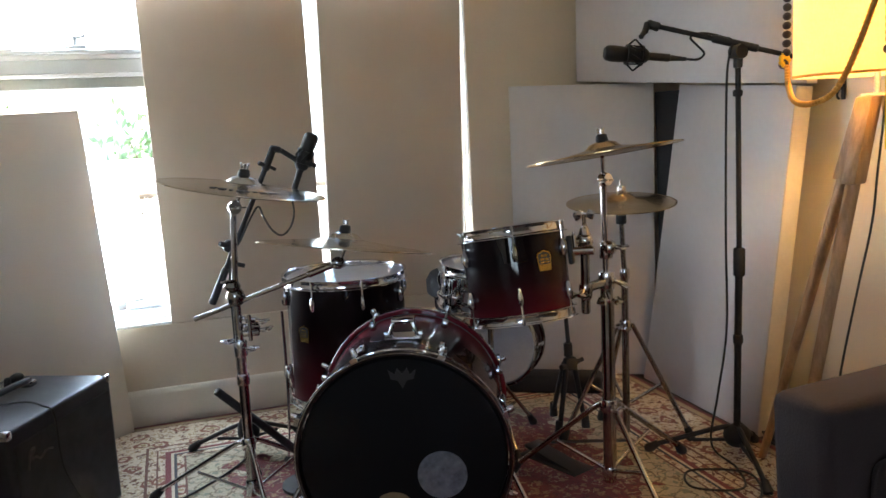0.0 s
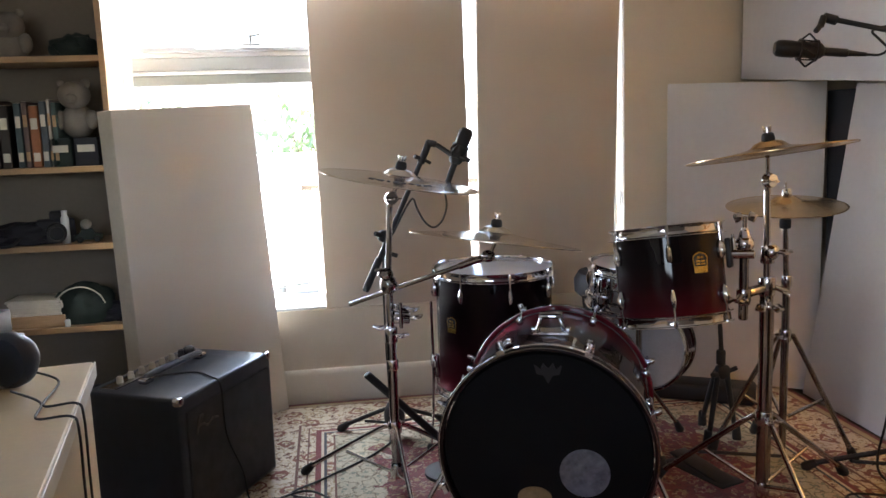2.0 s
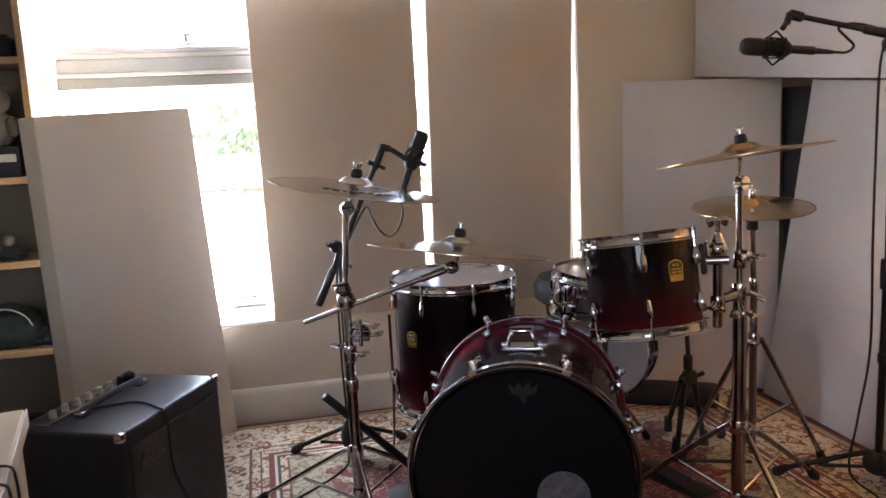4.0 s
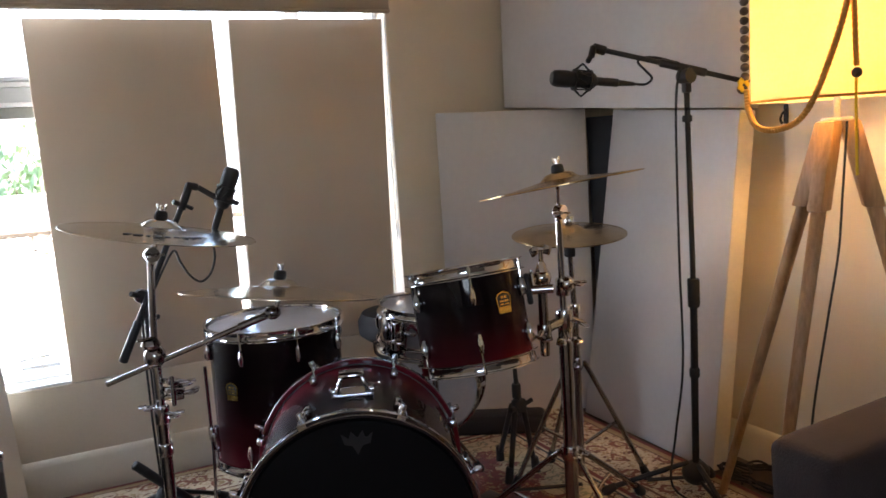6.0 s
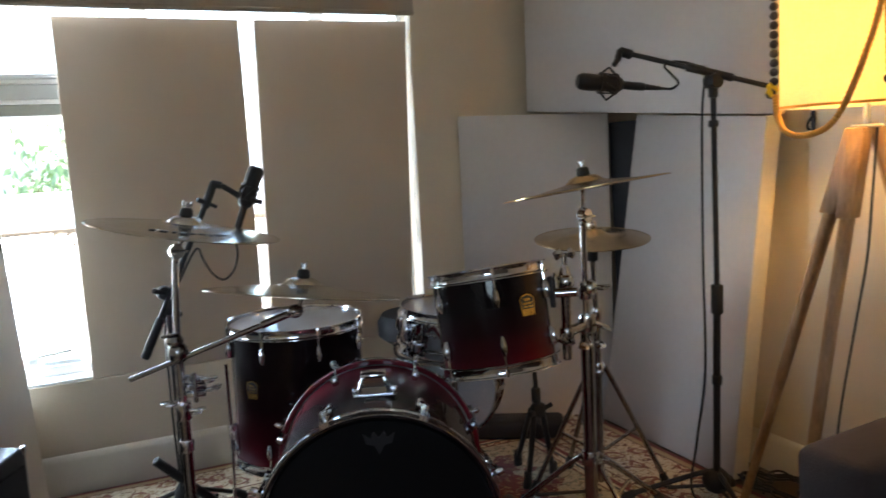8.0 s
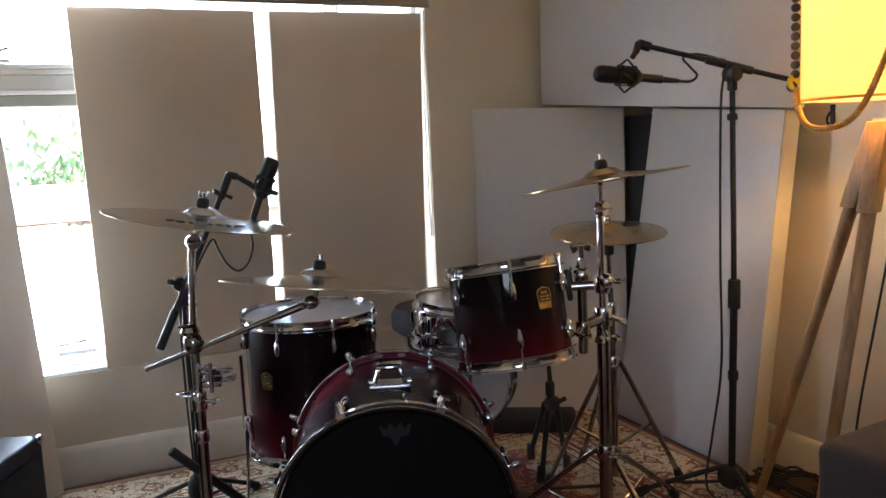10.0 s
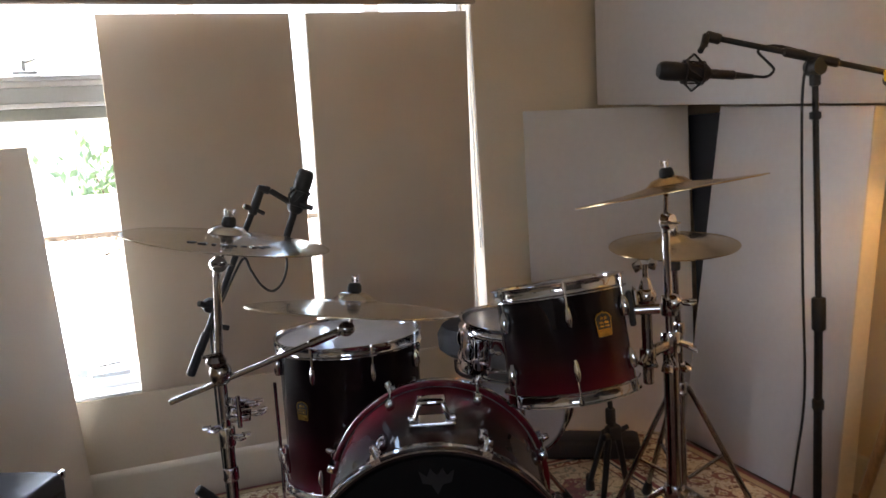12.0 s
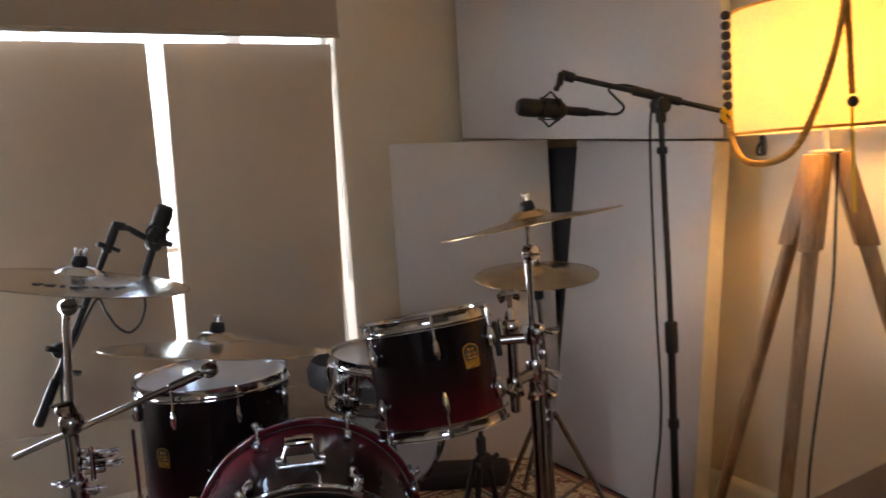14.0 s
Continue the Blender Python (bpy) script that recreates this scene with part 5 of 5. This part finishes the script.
# ---- guitar amplifier ----
ANG = math.degrees(math.atan2(0.445, 0.22))
am = thing("guitar_amplifier", pose(-0.225, 3.165, 0.0, 0, 0, ANG - 0) , "black guitar amplifier with cream knobs and silver corners", "amplifier")
AW, AD, AH = 0.50, 0.335, 0.425
part("cabinet", box(BM(), AW, AD, AH - 0.012, pose(0, 0, 0.012), 0.012, 3), TOLEX, am)
part("grille", box(BM(), AW - 0.05, 0.012, AH - 0.075, pose(0, -AD / 2 - 0.002, 0.03), 0.004), GRILLE, am)
for x in (-1, 1):
    for y in (-1, 1):
        b = BM(); box(b, 0.026, 0.026, 0.026, pose(x * (AW / 2 - 0.0105), y * (AD / 2 - 0.0105), AH - 0.0235), 0.007, 2); part("corner", b, CHROME, am)
        b = BM(); rod(b, (x * (AW / 2 - 0.05), y * (AD / 2 - 0.05), -0.004), (x * (AW / 2 - 0.05), y * (AD / 2 - 0.05), 0.016), 0.018); part("rubber_foot", b, RUBBER, am)
b = BM(); box(b, 0.43, 0.055, 0.006, pose(0, 0.105, AH - 0.002), 0.002); part("control_panel", b, STEEL, am)
for k in range(7):
    b = BM(); lathe(b, [(0, 0), (0.0105, 0), (0.009, 0.018), (0.007, 0.02), (0, 0.02)], 14, pose(-0.16 + 0.05 * k, 0.105, AH + 0.004)); part("knob", b, CREAMKNOB if k < 6 else RUBBER, am)
b = BM(); tube(b, [(-0.13, 0.03, AH + 0.004), (-0.115, 0.03, AH + 0.02), (0.115, 0.03, AH + 0.02), (0.13, 0.03, AH + 0.004)], 0.011, 8, 5); part("handle", b, TOLEX, am)
for x in (-0.135, 0.135):
    b = BM(); box(b, 0.04, 0.03, 0.018, pose(x, 0.03, AH), 0.005); part("handle_cap", b, CHROME, am)
b = BM()
mlog = Matrix(((1, 0, 0, -0.16), (0, 0, -1, -AD / 2 - 0.011), (0, 1, 0, AH - 0.105), (0, 0, 0, 1)))
tube(b, [mlog @ Vector(v) for v in ((-0.035, -0.02, 0), (-0.02, 0.028, 0), (0.0, 0.03, 0), (-0.024, 0.004, 0), (0.0, 0.006, 0), (0.02, -0.006, 0), (0.05, 0.006, 0), (0.075, 0.0, 0))], 0.003, 6, 5)
part("emblem", b, DULLMARK, am, "plain silver script shape")
b = BM(); tube(b, [(-0.1, 0.05, AH + 0.006), (-0.02, -0.05, AH + 0.004), (-0.05, -0.14, AH + 0.004), (-0.06, -0.178, AH - 0.02), (-0.05, -0.18, 0.25), (0.02, -0.182, 0.1), (0.03, -0.19, 0.006), (0.0, -0.26, 0.004), (-0.1, -0.3, 0.004)], 0.003, 6, 6)
part("lead", b, CABLE, am, "thin black lead hanging over the grille")
b = BM(); ball(b, (0.19, 0.11, AH + 0.010), 0.018, 1.4, 1, 0.8); part("jack_plug", b, RUBBER, am)

# ---- desk and what lies on it ----
dk = thing("desk", pose(-0.218, 2.236, 0.0, 0, 0, 9.4), "beige laminate desk with a pale edge", "desk")
part("tabletop", bar(BM(), -1.2, 0, -1.3, 0, 0.69, 0.72, 0.003), DESK, dk)
part("edge_band", bar(BM(), 0.0005, 0.004, -1.3, 0, 0.69, 0.7195, 0.001), DESKEDGE, dk)
part("end_panel", bar(BM(), -0.034, -0.010, -1.28, -0.012, -0.008, 0.69, 0.002), DESK, dk)
part("end_panel", bar(BM(), -1.19, -1.165, -1.28, -0.012, -0.008, 0.69, 0.002), DESK, dk)
dm = dk.matrix_world
single("white_box", box(BM(), 0.24, 0.11, 0.078, None, 0.005), WHITE, dm @ pose(-0.235, -0.065, 0.72, 0, 0, -6), "small white box on the desk", "box")
ai = thing("audio_interface", dm @ pose(-0.245, -0.07, 0.798, 0, 0, -20), "black audio device with knobs on the white box", "audio device")
part("body", box(BM(), 0.20, 0.14, 0.05, None, 0.005), TOLEX, ai)
part("rim", bar(BM(), -0.1, 0.1, -0.074, -0.070, 0.003, 0.047, 0.001), CHROME, ai)
for k in range(4):
    b = BM(); lathe(b, [(0, 0), (0.011, 0), (0.009, 0.02), (0, 0.02)], 14, pose(0.07 - 0.04 * k, -0.074, 0.025, 90)); part("knob", b, RUBBER, ai)
hp = thing("headphones", dm @ pose(-0.150, -0.190, 0.72, 0, 0, 62), "black closed headphones with two leads lying on the desk", "headphones")
for s in (-1, 1):
    b = BM(); lathe(b, [(0, 0), (0.042, 0), (0.05, 0.012), (0.05, 0.03), (0.038, 0.05), (0, 0.055)], 28, pose(s * 0.045, 0, 0.053, 0, s * 90)); part("ear_cup", b, TOLEX, hp)
b = BM(); tube(b, [(-0.08, 0, 0.06), (-0.085, 0.06, 0.09), (0, 0.13, 0.11), (0.085, 0.06, 0.09), (0.08, 0, 0.06)], 0.009, 8, 6); part("headband", b, TOLEX, hp)
for k, (a0, c0) in enumerate((((-0.088, -0.134), (0.004, -0.278)), ((-0.100, -0.253), (0.004, -0.345)))):
    b = BM()
    tube(b, [(a0[0], a0[1], 0.75), (a0[0] + 0.045, a0[1] - 0.01, 0.727), (-0.05, c0[1] + 0.005, 0.725), (0.0, c0[1], 0.724), (0.011, c0[1] - 0.005, 0.70), (0.013, c0[1] - 0.02, 0.60), (0.014, c0[1] - 0.01, 0.45), (0.03, c0[1], 0.2), (0.06, c0[1], 0.002)], 0.0022, 7, 7)
    single("headphone_lead", b, CABLE, dm, "thin dark braided lead hanging over the desk edge", "cable", "cables")

# ---- bookcase ----
bk = thing("bookcase", pose(-0.512, 3.74, 0.0), "pine bookcase with half-full shelves beside the window", "bookcase")
part("side", bar(BM(), -0.022, 0, 0, 0.275, -0.008, 2.0, 0.002), PINE, bk)
part("side", bar(BM(), -0.922, -0.90, 0, 0.275, -0.008, 2.0, 0.002), PINE, bk)
part("back", bar(BM(), -0.90, -0.022, 0.262, 0.272, 0.0, 2.0, 0), BACKBOARD, bk)
for z in (0.10, 0.46, 0.772, 1.06, 1.458, 1.98):
    part("shelf", bar(BM(), -0.90, -0.022, 0.004, 0.262, z - 0.022, z, 0.002), PINE, bk)


def book(x, z, w, h, d, colour, lean=0.0):
    mt = surface("book_cover", [c * 0.55 for c in colour], 0.6, 0, 0.15, 10, 90, 0.05)
    t = thing("book", pose(-0.512 + x, 3.78, z, 0, lean, 0), "upright book with a plain worn spine on the shelf", "book", "books")
    part("cover", bar(BM(), 0, w, 0, d, 0, h, 0.003), mt, t)
    for z0, z1 in ((0.10, 0.24), (0.62, 0.80)):
        part("spine_label", bar(BM(), 0.15 * w, 0.85 * w, -0.0008, 0.001, z0 * h, z1 * h, 0.0003), CREAMKNOB if w > 0.02 else PINE, t, "plain pale bar on the spine")
    part("pages", bar(BM(), 0.003, w - 0.003, 0.004, d + 0.002, h - 0.002, h + 0.0012, 0), PAPER, t)


for x, w, h, c in ((-0.345, 0.024, 0.235, (0.10, 0.16, 0.17)), (-0.318, 0.020, 0.24, (0.24, 0.16, 0.13)), (-0.295, 0.034, 0.225, (0.55, 0.20, 0.07)), (-0.258, 0.024, 0.24, (0.14, 0.18, 0.20)), (-0.231, 0.012, 0.245, (0.75, 0.70, 0.62)), (-0.216, 0.018, 0.235, (0.10, 0.18, 0.16))):
    book(x, 1.06, w, h, 0.17, c)
for x in (-0.40, -0.44, -0.49, -0.53, -0.58):
    book(x, 1.06, 0.035, 0.22 + 0.03 * math.sin(x * 40), 0.17, (0.08, 0.06, 0.05))


def shelf_item(name, bm, material, x, z, label, category):
    return single(name, bm, material, pose(-0.512 + x, 3.84, z), label, category, "things on the shelves")


def crumpled(r, sx, sy, sz, seed, rough=0.22):
    """A slumped, creased lump of cloth that lies flat on z = 0."""
    b = BM()
    bmesh.ops.create_icosphere(b, subdivisions=4, radius=1.0)
    for v in b.verts:
        d = v.co.normalized()
        k = 1 + rough * noise.fractal(d * 2.1 + Vector((seed, seed * 0.7, 0)), 0.7, 2.0, 4) + 0.05 * abs(noise.noise(d * 9 + Vector((seed, 0, 0))))
        v.co = Vector((d.x * sx, d.y * sy, max(d.z, -0.55) * sz)) * r * k
        v.co.z = max(v.co.z + 0.5 * sz * r, 0.001)
    return b


def plush(m_head, m_body):
    """A soft toy: body, head, two ears, muzzle and arms in one lump."""
    b = BM()
    ball(b, m_body, 0.058, 1.05, 0.9, 1.1, 20)
    ball(b, m_head, 0.054, 1.08, 0.95, 0.95, 20)
    h = Vector(m_head)
    for sx in (-1, 1):
        ball(b, h + Vector((sx * 0.042, 0.0, 0.042)), 0.019, 1, 0.7, 1, 12)
        ball(b, Vector(m_body) + Vector((sx * 0.055, -0.02, 0.005)), 0.026, 1, 1, 1.4, 12)
    ball(b, h + Vector((0, -0.046, -0.012)), 0.022, 1.1, 0.8, 0.8, 12)
    return b


shelf_item("soft_toy", plush((0.0, -0.02, 0.155), (0.0, 0.0, 0.060)), PLUSH, -0.140, 1.165, "pale plush animal sitting on small boxes", "soft toy")
for x, w, d, mt, lab in ((-0.195, 0.075, 0.12, TEAL, "small dark box with a pale label"), (-0.105, 0.085, 0.12, DARKBAG, "dark box with a pale label under the soft toy")):
    bx = thing("small_box", pose(-0.512 + x, 3.84, 1.06), lab, "box", "things on the shelves")
    part("body", box(BM(), w, d, 0.105, None, 0.004), mt, bx)
    part("label", bar(BM(), -w * 0.36, w * 0.36, -d / 2 - 0.0012, -d / 2 + 0.001, 0.052, 0.078, 0.0004), PAPER, bx, "pale paper label")
shelf_item("soft_toy", plush((0.0, -0.02, 0.115), (0.0, 0.0, 0.048)), PLUSH, -0.345, 1.458, "white plush animal on the top shelf", "soft toy")
shelf_item("dark_pouch", crumpled(0.075, 1.2, 0.8, 0.75, 3.1), TEAL, -0.125, 1.458, "dark crumpled pouch on the top shelf", "pouch")

# third shelf: camera, slumped bag, small bottle and toy
pc = thing("photo_camera", pose(-0.512 - 0.255, 3.83, 0.772, 0, 0, 18), "black camera with a long lens standing on the shelf", "camera", "things on the shelves")
part("body", box(BM(), 0.135, 0.062, 0.092, None, 0.012, 3), DARKBAG, pc)
part("viewfinder", box(BM(), 0.050, 0.055, 0.034, pose(0.005, 0, 0.088), 0.010, 3), DARKBAG, pc)
b = BM(); lathe(b, [(0, 0), (0.036, 0), (0.036, 0.03), (0.032, 0.034), (0.034, 0.075), (0.034, 0.08), (0.026, 0.08), (0.024, 0.07), (0, 0.07)], 28, pose(0.0, -0.03, 0.045, 90)); part("lens", b, RUBBER, pc)
b = BM(); tube(b, [(-0.066, 0, 0.08), (-0.11, -0.02, 0.05), (-0.15, -0.05, 0.008), (-0.21, -0.04, 0.006), (-0.25, 0.0, 0.006)], 0.006, 6, 6); part("strap", b, RUBBER, pc)
shelf_item("camera_bag", crumpled(0.10, 1.5, 0.8, 0.55, 7.7), DARKBAG, -0.385, 0.772, "slumped black bag on the shelf", "bag")
shelf_item("small_bottle", lathe(BM(), [(0, 0), (0.014, 0), (0.0145, 0.004), (0.0145, 0.095), (0.010, 0.104), (0.010, 0.116), (0.011, 0.117), (0.011, 0.124), (0, 0.124)], 18), ALU, -0.212, 0.772, "small silver bottle on the shelf", "bottle").location.y = 3.80
tc = thing("toy_car", pose(-0.512 - 0.135, 3.81, 0.772, 0, 0, 14), "small dark toy car on the shelf", "toy", "things on the shelves")
b = BM(); slab(b, [(-0.05, 0.010), (0.05, 0.010), (0.05, 0.028), (0.026, 0.032), (0.014, 0.050), (-0.022, 0.050), (-0.034, 0.032), (-0.05, 0.028)], -0.022, 0.022, Matrix(((1, 0, 0, 0), (0, 0, 1, 0), (0, 1, 0, 0), (0, 0, 0, 1)))); part("body", b, TEAL, tc)
for x in (-0.03, 0.03):
    for y in (-0.022, 0.022):
        b = BM(); rod(b, (x, y - 0.005, 0.012), (x, y + 0.005, 0.012), 0.012, seg=16); part("wheel", b, RUBBER, tc)
shelf_item("small_ball", ball(BM(), (0, 0, 0.02), 0.02), PLUSH, -0.105, 0.825, "small pale ball lying on the toy car", "ball").location = (-0.512 - 0.140, 3.808, 0.820)

# fourth shelf: papers on a box, green bag with piping, dark bundles, tag
gbag = thing("green_bag", pose(-0.512 - 0.185, 3.85, 0.46), "dark green rounded bag with pale piping on the shelf", "bag", "things on the shelves")
part("body", crumpled(0.105, 1.15, 0.8, 0.95, 1.3, 0.14), TEAL, gbag)
b = BM(); tube(b, [(0.095 * math.cos(a), -0.060, 0.055 + 0.088 * math.sin(a)) for a in (0.25, 0.7, 1.2, 1.6, 2.1, 2.6, 2.95)], 0.0028, 6, 5); part("piping", b, CREAMKNOB, gbag)
shelf_item("dark_pouch", crumpled(0.06, 1.1, 0.9, 0.8, 5.2), DARKBAG, -0.075, 0.46, "black crumpled pouch beside the green bag", "pouch")
ps = thing("paper_stack", pose(-0.512 - 0.345, 3.84, 0.505), "loose stack of papers on a wooden box", "papers", "things on the shelves")
for k in range(7):
    part("sheet", box(BM(), 0.19, 0.14, 0.008, pose(0.006 * math.sin(k * 5), 0, 0.0085 * k, 0, 0, 9 * math.sin(k * 3.1)), 0.001), PAPER, ps)
shelf_item("wooden_box", box(BM(), 0.22, 0.16, 0.045, None, 0.004), PINE, -0.345, 0.46, "flat brown wooden box under papers", "box")
shelf_item("white_tag", box(BM(), 0.018, 0.012, 0.028, None, 0.002), WHITE, -0.225, 0.46, "small white tag on the shelf edge", "tag").location.y = 3.755
shelf_item("dark_pouch", crumpled(0.085, 1.3, 0.9, 0.8, 9.4), DARKBAG, -0.13, 0.10, "black bundle on the lowest shelf", "pouch")
